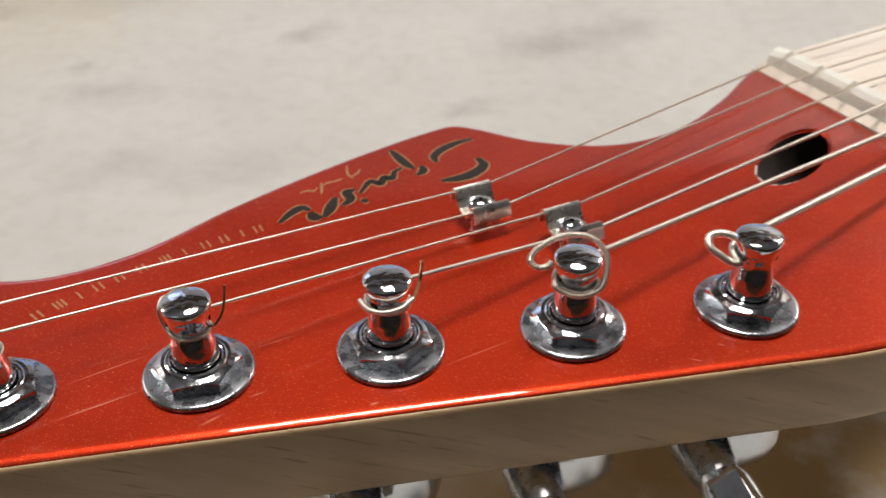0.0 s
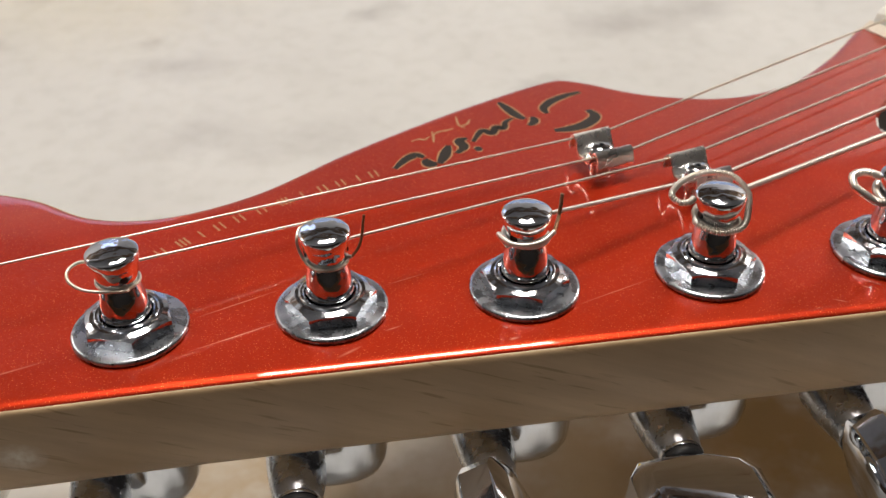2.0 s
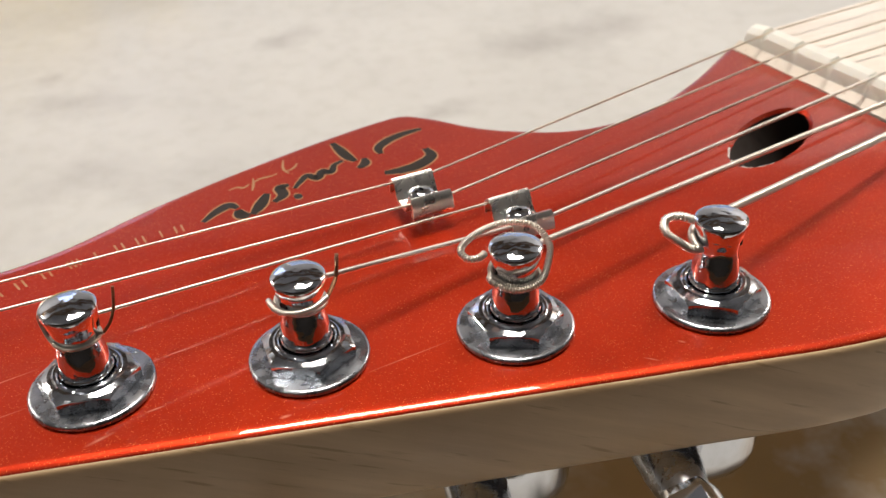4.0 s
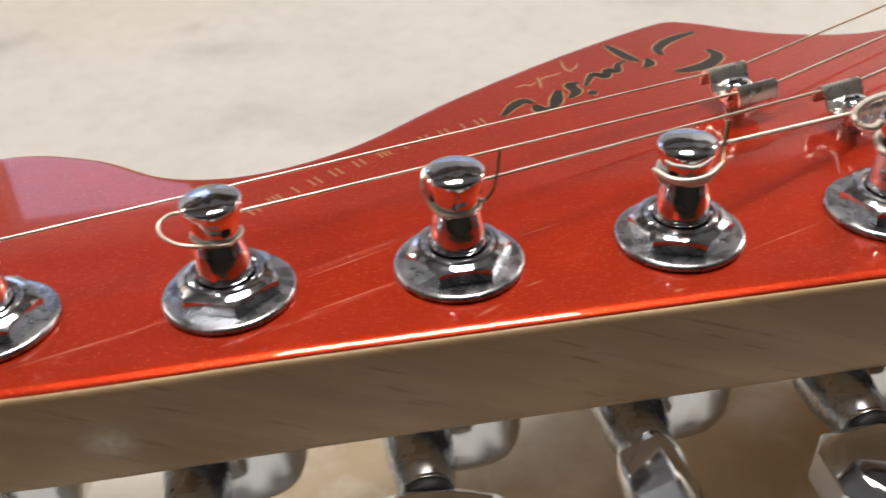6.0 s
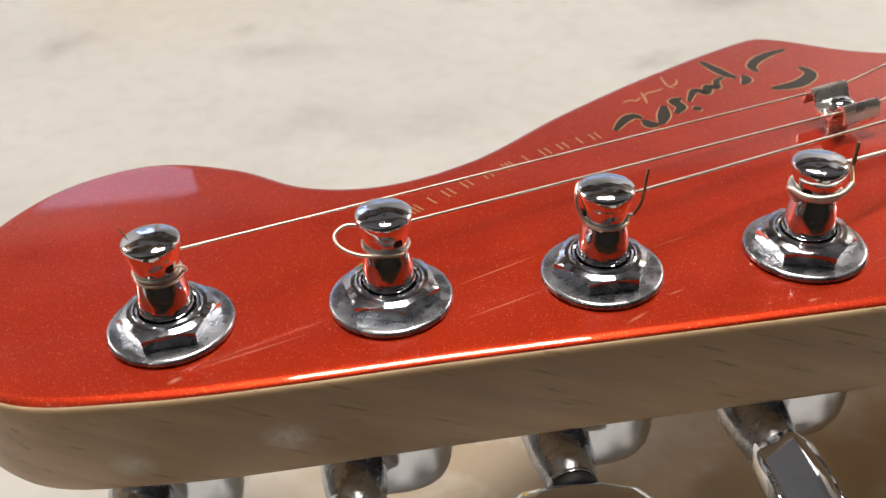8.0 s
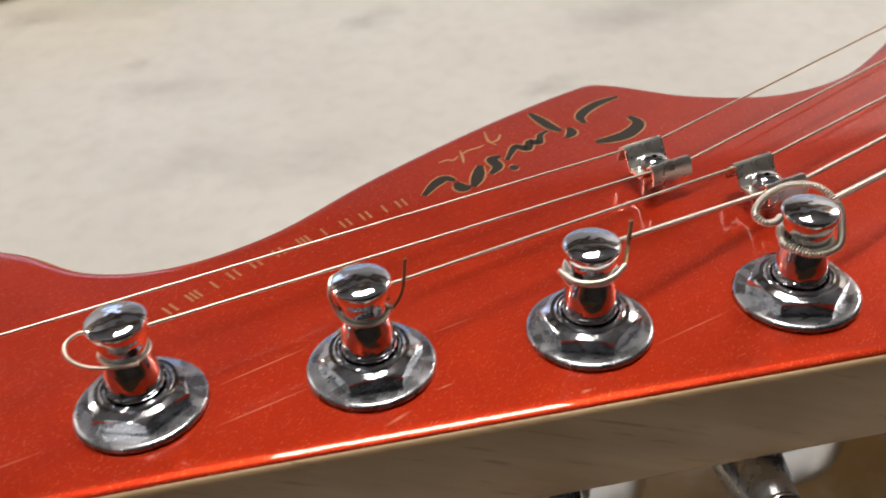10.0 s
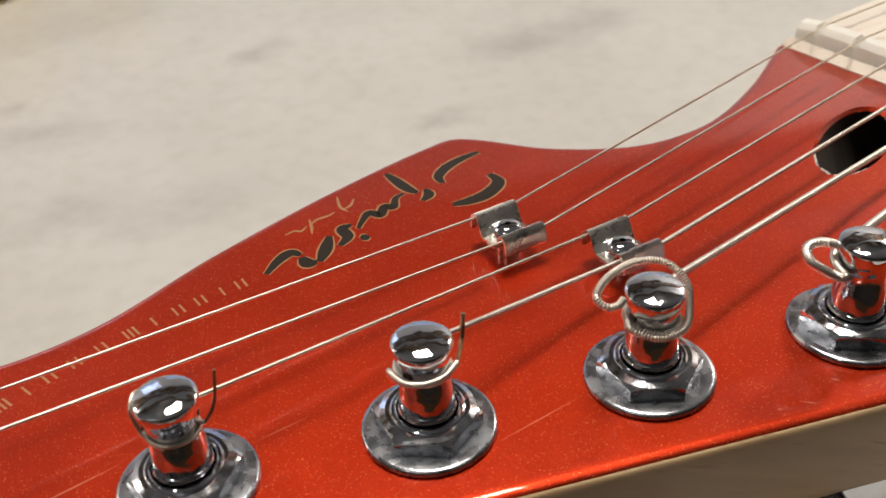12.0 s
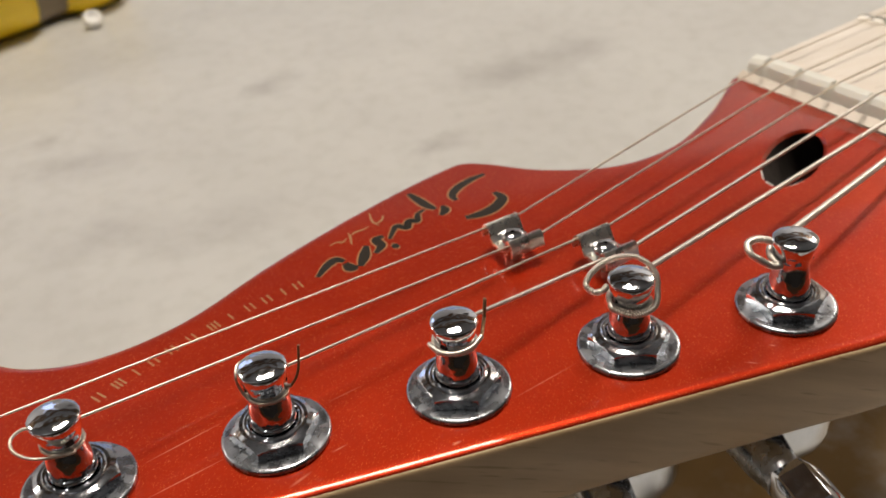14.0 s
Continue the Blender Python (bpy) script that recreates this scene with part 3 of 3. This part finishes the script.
# nut with six slots
bm = bmesh.new()
stops = [N0 + 0.06]
for s in SLOTS:
    stops += [s - 0.07, s - 0.04, s + 0.04, s + 0.07]
stops.append(N1 - 0.06)
for k, n in enumerate(stops):
    top = SLOT_Z - 0.02 if k % 4 in (2, 3) and 0 < k < len(stops) - 1 else NUT_TOP
    edge = 0.05 if k in (0, len(stops) - 1) else 0.0
    bm.verts.new((*neck_xy(SLOT_A, n), 0.0))
    bm.verts.new((*neck_xy(SLOT_A + 0.06, n), top - 0.10 - edge))
    bm.verts.new((*neck_xy(SLOT_A + 0.15, n), top - edge))
    bm.verts.new((*neck_xy(SLOT_A + 0.3, n), top + 0.03 - edge))
    bm.verts.new((*neck_xy(SLOT_A + 0.35, n), top - 0.02 - edge))
    bm.verts.new((*neck_xy(SLOT_A + 0.35, n), 0.0))
bm.verts.ensure_lookup_table()
for k in range(len(stops) - 1):
    for j in range(6):
        a, b = 6 * k + j, 6 * k + (j + 1) % 6
        bm.faces.new([bm.verts[i] for i in (a, b, b + 6, a + 6)])
bm.faces.new([bm.verts[i] for i in range(6)])
bm.faces.new([bm.verts[i] for i in range(6 * len(stops) - 6, 6 * len(stops))])
part("nut", bm, BONE, guitar, "ivory white string nut with six slots", sharp=30)

# fretboard, neck and frets
FB = SLOT_A + 0.352
BOARD_Z = 0.27
bm = bmesh.new()
for a, grow in ((FB, 0.0), (FB + 45.0, 0.65)):
    for f in range(9):
        u = f / 8 * 2 - 1
        bm.verts.new((*neck_xy(a, (N0 + N1) / 2 + u * ((N1 - N0) / 2 + grow)), BOARD_Z - 0.10 * u * u))
    for f in range(9):
        u = 1 - f / 8 * 2
        bm.verts.new((*neck_xy(a, (N0 + N1) / 2 + u * ((N1 - N0) / 2 + grow)), -0.35 if abs(u) == 1 else -0.35 - 1.35 * (1 - u * u) ** 0.7))
bm.verts.ensure_lookup_table()
for k in range(18):
    j = (k + 1) % 18
    bm.faces.new([bm.verts[i] for i in (k, j, j + 18, k + 18)])
bm.faces.new([bm.verts[i] for i in range(18)])
bm.faces.new([bm.verts[i] for i in range(18, 36)])
part("neck", bm, BOARD, guitar, "pale maple neck and fretboard", sharp=40)
for k in range(1, 8):
    a = FB + 64.8 * (1 - 2 ** (-k / 12))
    pts = []
    for f in range(9):
        u = f / 8 * 2 - 1
        pts.append((*neck_xy(a, (N0 + N1) / 2 + u * (N1 - N0) / 2), BOARD_Z + 0.02 - 0.10 * u * u))
    part("fret", tube(pts, 0.11, 8), NICKEL, guitar)

# body, beyond the neck, resting on the table
BZ = TABLE_Z / CM
bm = bmesh.new()
shape = spline([(52, 0), (46, 5), (46, 10), (52, 13.5), (60, 12), (66, 11.5), (74, 15.5), (83, 14), (88, 6), (88, -2), (84, -11), (75, -13.5), (66, -9.5), (58, -11.5), (49, -13), (45, -9), (46, -4), (52, -0.01)], 6)[:-1]
top, bot = [], []
for a, n in shape:
    x, y = neck_xy(a, n + 3.4)
    top.append(bm.verts.new((x, y, -0.9)))
    bot.append(bm.verts.new((x, y, BZ)))
for k in range(len(top)):
    j = (k + 1) % len(top)
    bm.faces.new((top[k], top[j], bot[j], bot[k]))
bmesh.ops.triangle_fill(bm, edges=loop_edges(bm, top))
bmesh.ops.triangle_fill(bm, edges=loop_edges(bm, bot))
part("body", bm, RED, guitar, "metallic orange-red body", sharp=40)


# ---- tuning machines ----
POST = [(0.0, 1.262), (0.05, 1.2607), (0.10, 1.2565), (0.15, 1.2495), (0.20, 1.240), (0.24, 1.230), (0.275, 1.219), (0.298, 1.208), (0.312, 1.195), (0.318, 1.175), (0.316, 1.150), (0.306, 1.105), (0.290, 1.04), (0.272, 0.97), (0.256, 0.90), (0.243, 0.85), (0.236, 0.80), (0.236, 0.765), (0.248, 0.71), (0.264, 0.635), (0.277, 0.555), (0.286, 0.47), (0.291, 0.40), (0.294, 0.355), (0.306, 0.335), (0.308, 0.305), (0.298, 0.20)]
WASHER = [(0.36, 0.092), (0.60, 0.090), (0.672, 0.089), (0.702, 0.083), (0.718, 0.066), (0.721, 0.030), (0.715, 0.016), (0.69, 0.008), (0.68, 0.0), (0.3, 0.0)]


def hex_nut():
    """A hexagonal nut with chamfered corners, a collar and its bore."""
    bm = bmesh.new()
    n = 48
    rows = []
    for lift in range(4):
        ring = []
        for k in range(n):
            a = 2 * math.pi * k / n
            b = (a + math.pi / 6) % (math.pi / 3) - math.pi / 6
            flat = 0.50 / math.cos(b)
            corner = max(flat - 0.535, 0.0)
            r, z = ((flat - 0.006, 0.088), (flat, 0.098), (flat, 0.254 - 0.45 * corner), (min(flat - 0.010, 0.534), 0.262))[lift]
            ring.append(bm.verts.new((r * math.cos(a), r * math.sin(a), z)))
        rows.append(ring)
    for r, z in ((0.505, 0.2745), (0.445, 0.301), (0.425, 0.303), (0.400, 0.304), (0.392, 0.312), (0.375, 0.321), (0.350, 0.319), (0.328, 0.306), (0.316, 0.25)):
        rows.append([bm.verts.new((r * math.cos(2 * math.pi * k / n), r * math.sin(2 * math.pi * k / n), z)) for k in range(n)])
    for a, b in zip(rows, rows[1:]):
        for k in range(n):
            bm.faces.new((a[k], a[(k + 1) % n], b[(k + 1) % n], b[k]))
    return bm


SX, SZ = -0.66, -1.93


def turned_y(profile, n=32):
    """A turned body whose axis runs towards -y, at the worm shaft."""
    m = Matrix.Translation((SX, 0, SZ)) @ Matrix.Rotation(radians(90), 4, "X")
    return lathe(profile, n, m=m)


def housing():
    bm = bmesh.new()
    pts = spline([(-0.95, -0.55), (-0.8, -0.9), (-0.4, -1.02), (0.1, -1.02), (0.45, -0.85), (0.6, -0.4), (0.6, 0.5), (0.4, 0.9), (0.0, 1.0), (-0.5, 0.95), (-0.9, 0.7), (-0.98, 0.2), (-0.95, -0.5)], 4)[:-1]
    cx, cy = -0.18, 0.0
    rows = [[bm.verts.new((cx + (p[0] - cx) * s, cy + (p[1] - cy) * s, z)) for p in pts] for s, z in ((1.0, -1.4), (1.0, -1.85), (0.97, -2.05), (0.90, -2.22), (0.78, -2.34), (0.6, -2.4))]
    for a, b in zip(rows, rows[1:]):
        for k in range(len(pts)):
            j = (k + 1) % len(pts)
            bm.faces.new((a[k], a[j], b[j], b[k]))
    bm.faces.new(rows[-1])
    bm.faces.new(rows[0])
    return bm


def button():
    """A faceted die-cast key: eight-sided, with broad bevels round both faces."""
    bm = bmesh.new()
    half = [(0.24, 0.0), (0.72, -0.12), (0.88, -0.34), (0.88, -0.94), (0.58, -1.36)]
    pts = half + [(-x, y) for x, y in reversed(half)]
    cy = -0.7
    rows = []
    for s, z in ((0.74, 0.36), (0.77, 0.352), (0.975, 0.225), (1.0, 0.19), (1.0, -0.19), (0.975, -0.225), (0.77, -0.352), (0.74, -0.36)):
        rows.append([bm.verts.new((p[0] * s, cy + (p[1] - cy) * s, z)) for p in pts])
    for a, b in zip(rows, rows[1:]):
        for k in range(len(pts)):
            j = (k + 1) % len(pts)
            bm.faces.new((a[k], a[j], b[j], b[k]))
    bm.faces.new(rows[0])
    bm.faces.new(rows[-1])
    return bm


M_HOUSING = mesh_of("tuning_machine", housing(), PLATE, sharp=45)
M_POST = mesh_of("post", lathe(POST, 40), CHROME, sharp=24)
# dark plug just proud of the post, painting the shade in its string hole
M_BORE = mesh_of("string_hole_shade", lathe([(0.0, -0.275), (0.05, -0.272), (0.062, -0.25), (0.062, 0.25), (0.05, 0.272), (0.0, 0.275)], 20, m=Matrix.Translation((0, 0, 0.93)) @ Matrix.Rotation(radians(90), 4, "Y")), BORE)
M_WASHER = mesh_of("washer", lathe(WASHER, 48), DULL, sharp=50)
M_NUT = mesh_of("hex_nut", hex_nut(), NUTCHROME, sharp=17)
M_COLLAR = mesh_of("shaft_collar", turned_y([(0.0, 0.5), (0.42, 0.5), (0.40, 0.85), (0.355, 1.15), (0.305, 1.38), (0.288, 1.43), (0.305, 1.44), (0.312, 1.465), (0.305, 1.49), (0.27, 1.50), (0.0, 1.50)]), DARKCHROME, sharp=40)
M_RING = mesh_of("rubber_ring", turned_y([(0.2, 1.49), (0.27, 1.49), (0.298, 1.505), (0.304, 1.54), (0.298, 1.575), (0.27, 1.59), (0.2, 1.59)]), BLACK)
M_BUTTON = mesh_of("key", button(), PLATE, sharp=24)
HEX_TURN = (8, 15, 10, 30, 11, 35)
BORE_TURN = (150, 10, 40, 5, -62, -48)
KEY_TURN = (68, 6, 66, 8, 62, 70)
for i in range(6):
    tm = part("tuning_machine", M_HOUSING, None, guitar, "chrome sealed tuning machine", at=pose(-PITCH * i * CM, 0, 0))
    part("post", M_POST, None, tm, "polished chrome string post", at=pose(0, 0, 0, 0, 0, 40 * i))
    part("string_hole_shade", M_BORE, None, tm, "dark plug painted as the shaded string hole", at=pose(0, 0, 0, 0, 0, BORE_TURN[i]))
    part("washer", M_WASHER, None, tm, "dulled chrome washer", at=pose(0, 0, 0, 0, 0, 70 * i))
    part("hex_nut", M_NUT, None, tm, at=pose(0, 0, 0, 0, 0, HEX_TURN[i]))
    part("shaft_collar", M_COLLAR, None, tm)
    part("rubber_ring", M_RING, None, tm, "black rubber ring")
    part("key", M_BUTTON, None, tm, at=pose(SX * CM, -1.585 * CM, SZ * CM, 0, KEY_TURN[i], 0))

# ---- string trees ----
TREES = [(-3.20, 2.80), (-1.98, 1.94)]


def tree_mesh():
    """A folded strip with two downturned wings, its long side along the strings."""
    bm = bmesh.new()
    prof = [(-0.50, 0.30), (-0.46, 0.47), (-0.38, 0.53), (-0.30, 0.50), (-0.20, 0.33), (-0.14, 0.27), (0.14, 0.27), (0.20, 0.33), (0.30, 0.50), (0.38, 0.53), (0.46, 0.47), (0.50, 0.30)]
    th = 0.045
    rows = []
    for u in (-0.31, -0.29, 0.29, 0.31):
        row = []
        for v, z in prof:
            row.append(bm.verts.new((u, v * 0.88, z)))
        for v, z in reversed(prof):
            row.append(bm.verts.new((u, v * 0.88 * (1 - 0.07 * (abs(v) > 0.3)), z - th)))
        rows.append(row)
    n = len(rows[0])
    for a, b in zip(rows, rows[1:]):
        for k in range(n):
            bm.faces.new((a[k], a[(k + 1) % n], b[(k + 1) % n], b[k]))
    bm.faces.new(rows[0])
    bm.faces.new(rows[-1])
    return bm


M_TREE = mesh_of("string_tree", tree_mesh(), NICKEL, sharp=40)
sc = lathe([(0.0, 0.30), (0.03, 0.30), (0.04, 0.40), (0.04, 0.445), (0.11, 0.44), (0.17, 0.41), (0.205, 0.355), (0.205, 0.28)], 24)
M_SCREW = mesh_of("screw", sc, CHROME, sharp=50)
M_STEM = mesh_of("spacer", lathe([(0.0, 0.27), (0.16, 0.27), (0.16, 0.0), (0.0, 0.0)], 20), NICKEL)
for x, y in TREES:
    tr = part("string_tree", M_TREE, None, guitar, "nickel string tree holding two strings down", at=pose(x * CM, y * CM, 0, 0, 0, 15))
    part("screw", M_SCREW, None, tr, "chrome cross-head screw")
    part("spacer", M_STEM, None, tr)

# ---- strings ----
RAD = (0.058, 0.046, 0.034, 0.0225, 0.020, 0.018)
GAUGE_PITCH = (0.030, 0.026, 0.022, 0, 0, 0)


def post_radius(z):
    """The radius of a string post at height z."""
    return float(np.interp(-z, [-q[1] for q in POST], [q[0] for q in POST]))


def turns(cx, rad, z0, z1, start, total, n=40):
    """A coil of wire of radius rad that hugs a post: start and total in degrees."""
    pts = []
    for k in range(n + 1):
        f = k / n
        a, z = radians(start - total * f), z0 + (z1 - z0) * f
        r = post_radius(z) + rad * 0.95
        pts.append((cx + r * math.cos(a), r * math.sin(a), z))
    return pts


tree_dir = (math.cos(radians(15)), math.sin(radians(15)))


def wing(i):
    t, v = {5: (0, 0.335), 4: (0, -0.335), 3: (1, 0.335), 2: (1, -0.335)}[i]
    x, y = TREES[t]
    px, py = x - tree_dir[1] * v, y + tree_dir[0] * v
    z = 0.475 - RAD[i]
    return [(px + tree_dir[0] * 0.32, py + tree_dir[1] * 0.32, z), (px - tree_dir[0] * 0.32, py - tree_dir[1] * 0.32, z)]


COILS = (
    dict(z=(1.00, 0.88), total=125, tail=[(-0.40, -0.10, 0.90), (-0.54, -0.04, 0.98), (-0.66, 0.06, 1.07), (-0.62, 0.20, 1.14), (-0.46, 0.22, 1.16), (-0.30, 0.16, 1.13), (-0.18, 0.10, 1.08)]),
    dict(z=(0.89, 0.74), total=360, tail=[(-0.33, -0.10, 0.86), (-0.10, -0.36, 0.84), (0.20, -0.32, 0.87), (0.38, -0.05, 0.94), (0.45, 0.18, 1.05), (0.32, 0.42, 1.17), (0.02, 0.48, 1.22), (-0.28, 0.38, 1.23), (-0.54, 0.18, 1.23), (-0.64, 0.02, 1.21), (-0.58, -0.10, 1.18), (-0.46, -0.10, 1.17), (-0.36, -0.02, 1.17)]),
    dict(z=(0.90, 0.78), total=490, tail=[(-0.36, -0.05, 0.94), (-0.28, -0.25, 0.94), (-0.10, -0.355, 0.945), (0.12, -0.345, 0.97), (0.30, -0.22, 1.01), (0.385, -0.04, 1.05), (0.42, 0.03, 1.09), (0.44, 0.06, 1.19), (0.46, 0.08, 1.36)], bare=4),
    dict(z=(0.84, 0.74), total=420, tail=[(0.31, -0.05, 0.82), (0.40, -0.02, 0.93), (0.46, 0.05, 1.08), (0.48, 0.08, 1.20), (0.50, 0.09, 1.32)], bare=4),
    dict(z=(0.84, 0.75), total=420, tail=[(0.16, -0.29, 0.83), (-0.10, -0.33, 0.86), (-0.36, -0.29, 0.90), (-0.53, -0.14, 0.94), (-0.55, 0.02, 0.98), (-0.42, 0.11, 1.02), (-0.22, 0.08, 1.0)]),
    dict(z=(0.84, 0.71), total=800, tail=[(0.30, -0.04, 0.78), (0.29, -0.10, 0.88), (0.2, -0.17, 0.93)]),
)
for i in range(6):
    cx = -PITCH * i
    c = COILS[i]
    path = [(*neck_xy(SLOT_A + 20.0, SLOTS[i]), SLOT_Z + 0.1), (*neck_xy(SLOT_A + 0.32, SLOTS[i]), SLOT_Z + RAD[i] + 0.03), (*neck_xy(SLOT_A + 0.05, SLOTS[i]), SLOT_Z + RAD[i])]
    if i in (2, 3, 4, 5):
        path += wing(i)
    # the string leaves for the inner side of its post
    coil = turns(cx, RAD[i], c["z"][0], c["z"][1], 82.0, -c["total"], 36)
    path.append(coil[0])
    tail = [(cx + x, y, z) for x, y, z in c["tail"]]
    bare = c.get("bare", 0)
    curve = spline(coil[1::2] + tail[: len(tail) - bare], 6)
    mat = WOUND if i < 3 else STEEL
    bm = tube(path, RAD[i], 8, GAUGE_PITCH[i])
    tube(curve, RAD[i] * 1.02, 8, GAUGE_PITCH[i] * 1.25 if i < 2 else 0.0, bm, (0.80, 0.70, 1.0)[min(i, 2)])
    part("string", bm, mat, guitar, ("thick wound string", "wound string", "thin wound string", "plain steel string", "plain steel string", "thin plain steel string")[i], sharp=60)
    if bare:
        end = spline(tail[-bare - 1 :], 6)
        part("string_end", tube(end, RAD[i] * 0.8, 8, 0.05 if i < 3 else 0.0, None, 0.8), COPPER, guitar, "tarnished cut string end sticking up")
# cut tip of the thinnest string and the second turn of its neighbour against the heads
part("string_end", tube(spline([(-12.5 - 0.22, 0.16, 1.08), (-12.5 - 0.29, 0.16, 1.2), (-12.5 - 0.31, 0.13, 1.31)], 5), 0.011, 6), COPPER, guitar, "thin cut string end behind the post")
part("string_turn", tube(spline([(-7.5 - 0.10, -0.245, 0.77), (-7.5 - 0.25, -0.10, 0.83), (-7.5 - 0.325, 0.0, 0.97), (-7.5 - 0.335, 0.03, 1.10), (-7.5 - 0.28, 0.18, 1.17), (-7.5 - 0.1, 0.31, 1.1)], 6), 0.019, 8), STEEL, guitar, "loose turn of plain steel string")

# ---- decals on the face ----
BLACK_STROKES = [
    ([(-2.80, 5.50), (-3.10, 5.40), (-3.42, 5.20), (-3.58, 4.98), (-3.56, 4.80)], 0.12), ([(-2.84, 4.80), (-2.78, 4.55), (-3.05, 4.27), (-3.34, 4.18), (-3.58, 4.17)], 0.155),
    ([(-4.30, 5.36), (-4.20, 5.10), (-4.08, 4.80), (-3.98, 4.66)], 0.12), ([(-3.84, 4.72), (-3.84, 4.55), (-3.96, 4.42)], 0.11),
    ([(-4.18, 4.72), (-4.32, 4.62), (-4.40, 4.40), (-4.52, 4.46), (-4.62, 4.26), (-4.76, 4.38), (-4.88, 4.22), (-4.98, 4.03)], 0.095),
    ([(-5.00, 3.76), (-4.88, 3.80)], 0.11), ([(-5.06, 4.16), (-5.20, 4.10), (-5.16, 3.88), (-5.30, 3.70)], 0.12),
    ([(-5.40, 3.98), (-5.50, 3.68), (-5.62, 3.42)], 0.13), ([(-5.66, 3.42), (-5.78, 3.44), (-5.84, 3.60)], 0.14),
    ([(-5.84, 3.66), (-5.96, 3.76), (-6.12, 3.66), (-6.34, 3.38)], 0.115),
]
for k, (path, w) in enumerate(BLACK_STROKES):
    stroke = part("logo_stroke", ribbon(bmesh.new(), path, w * 1.42, 0.0052 + 0.00012 * k), INK, guitar, "black logo stroke", smooth=False)
    part("gold_outline", ribbon(bmesh.new(), path, w * 1.42 + 0.06, 0.0025 + 0.00012 * k), GOLD, stroke, "gold outline", smooth=False)
GOLD_STROKES = (
    [(-5.98, 4.22), (-5.84, 4.28), (-5.76, 4.24), (-5.66, 4.34)], [(-5.60, 4.50), (-5.60, 4.30), (-5.62, 4.12)], [(-5.62, 4.34), (-5.50, 4.46), (-5.34, 4.50), (-5.22, 4.56)],
    [(-5.12, 4.98), (-5.12, 4.66), (-5.04, 4.52)], [(-5.10, 4.60), (-4.98, 4.66), (-4.90, 4.82)],
)
for k, path in enumerate(GOLD_STROKES):
    part("small_gold_stroke", ribbon(bmesh.new(), path, 0.045, 0.004 + 0.0001 * k), GOLD, guitar, smooth=False)
# a row of gold bars: place along the row and number of uprights
for f, count in ((0.0, 2), (0.08, 1), (0.17, 2), (0.26, 2), (0.36, 1), (0.45, 3), (0.56, 2), (0.66, 2), (0.75, 2), (0.83, 1), (0.91, 3), (1.0, 2)):
    x, y = -6.68 - 3.10 * f, 3.28 - 0.95 * f - 0.66 * f * f
    lean = 0.30 + 0.36 * f
    ux, uy = math.cos(lean), math.sin(lean)
    for n in range(count):
        off = (n - (count - 1) / 2) * (0.10 if count == 2 else 0.065)
        px, py = x + ux * off, y + uy * off
        part("gold_bar", ribbon(bmesh.new(), [(px - uy * 0.10, py + ux * 0.10), (px + uy * 0.10, py - ux * 0.10)], 0.03, 0.004, False), GOLD, guitar, smooth=False)

# ---- small things behind ----
def pillow(sections):
    """A soft closed body along x from sections of (x, half width, height)."""
    bm = bmesh.new()
    n = 20
    rings = []
    for x, w, h in sections:
        ring = []
        for k in range(n):
            a = 2 * math.pi * k / n
            cy, cz = math.cos(a), math.sin(a)
            y = w * math.copysign(abs(cy) ** 0.6, cy)
            z = h * 0.5 * (1 + math.copysign(abs(cz) ** 0.6, cz))
            dent = 0.0016 * noise.noise(Vector((x, y, z)) * 70.0)
            ring.append(bm.verts.new((x + dent, y + dent, max(z + dent, 0.0) if z > 0.001 else 0.0)))
        rings.append(ring)
    for a, b in zip(rings, rings[1:]):
        for k in range(n):
            bm.faces.new((a[k], a[(k + 1) % n], b[(k + 1) % n], b[k]))
    bm.faces.new(rings[0])
    bm.faces.new(rings[-1])
    return bm


package = thing("yellow_package", (-0.166, 0.372, TABLE_Z), "yellow wrapped package on the table, its pinched gap painted shadow brown", "package")
package.rotation_euler = (0, 0, radians(29))
for lobe in (((-0.068, 0.014, 0.024), (-0.062, 0.024, 0.040), (-0.045, 0.030, 0.050), (-0.010, 0.031, 0.052), (0.012, 0.029, 0.049), (0.021, 0.022, 0.038)),
             ((0.036, 0.020, 0.036), (0.044, 0.026, 0.046), (0.056, 0.027, 0.044), (0.066, 0.018, 0.028))):
    ob = part("wrapper", pillow(lobe), YELLOW, None, "yellow glossy wrapper", scale=1.0)
    ob.parent = package
# brown filler in the pinch, painting the shaded gap between the lobes
ob = part("band", pillow(((0.020, 0.0205, 0.037), (0.024, 0.018, 0.034), (0.033, 0.018, 0.033), (0.037, 0.019, 0.035))), GAPSHADE, None, "dull brown filler painted as the shaded gap", scale=1.0)
ob.parent = package
t = thing("plastic_bead", (-0.1155, 0.3575, TABLE_Z), "small round white plastic bead with a dimple on the table", "bead")
tilt = Matrix.Translation((0, 0, 0.40)) @ Matrix.Rotation(radians(38), 4, "X") @ Matrix.Rotation(radians(8), 4, "Y")
ob = part("bead_body", lathe([(0.0, 0.05), (0.10, 0.06), (0.20, 0.11), (0.27, 0.19), (0.34, 0.21), (0.41, 0.16), (0.45, 0.05), (0.44, -0.08), (0.38, -0.20), (0.24, -0.27), (0.0, -0.28)], 32, m=tilt), CAPWHITE, None)
ob.parent = t
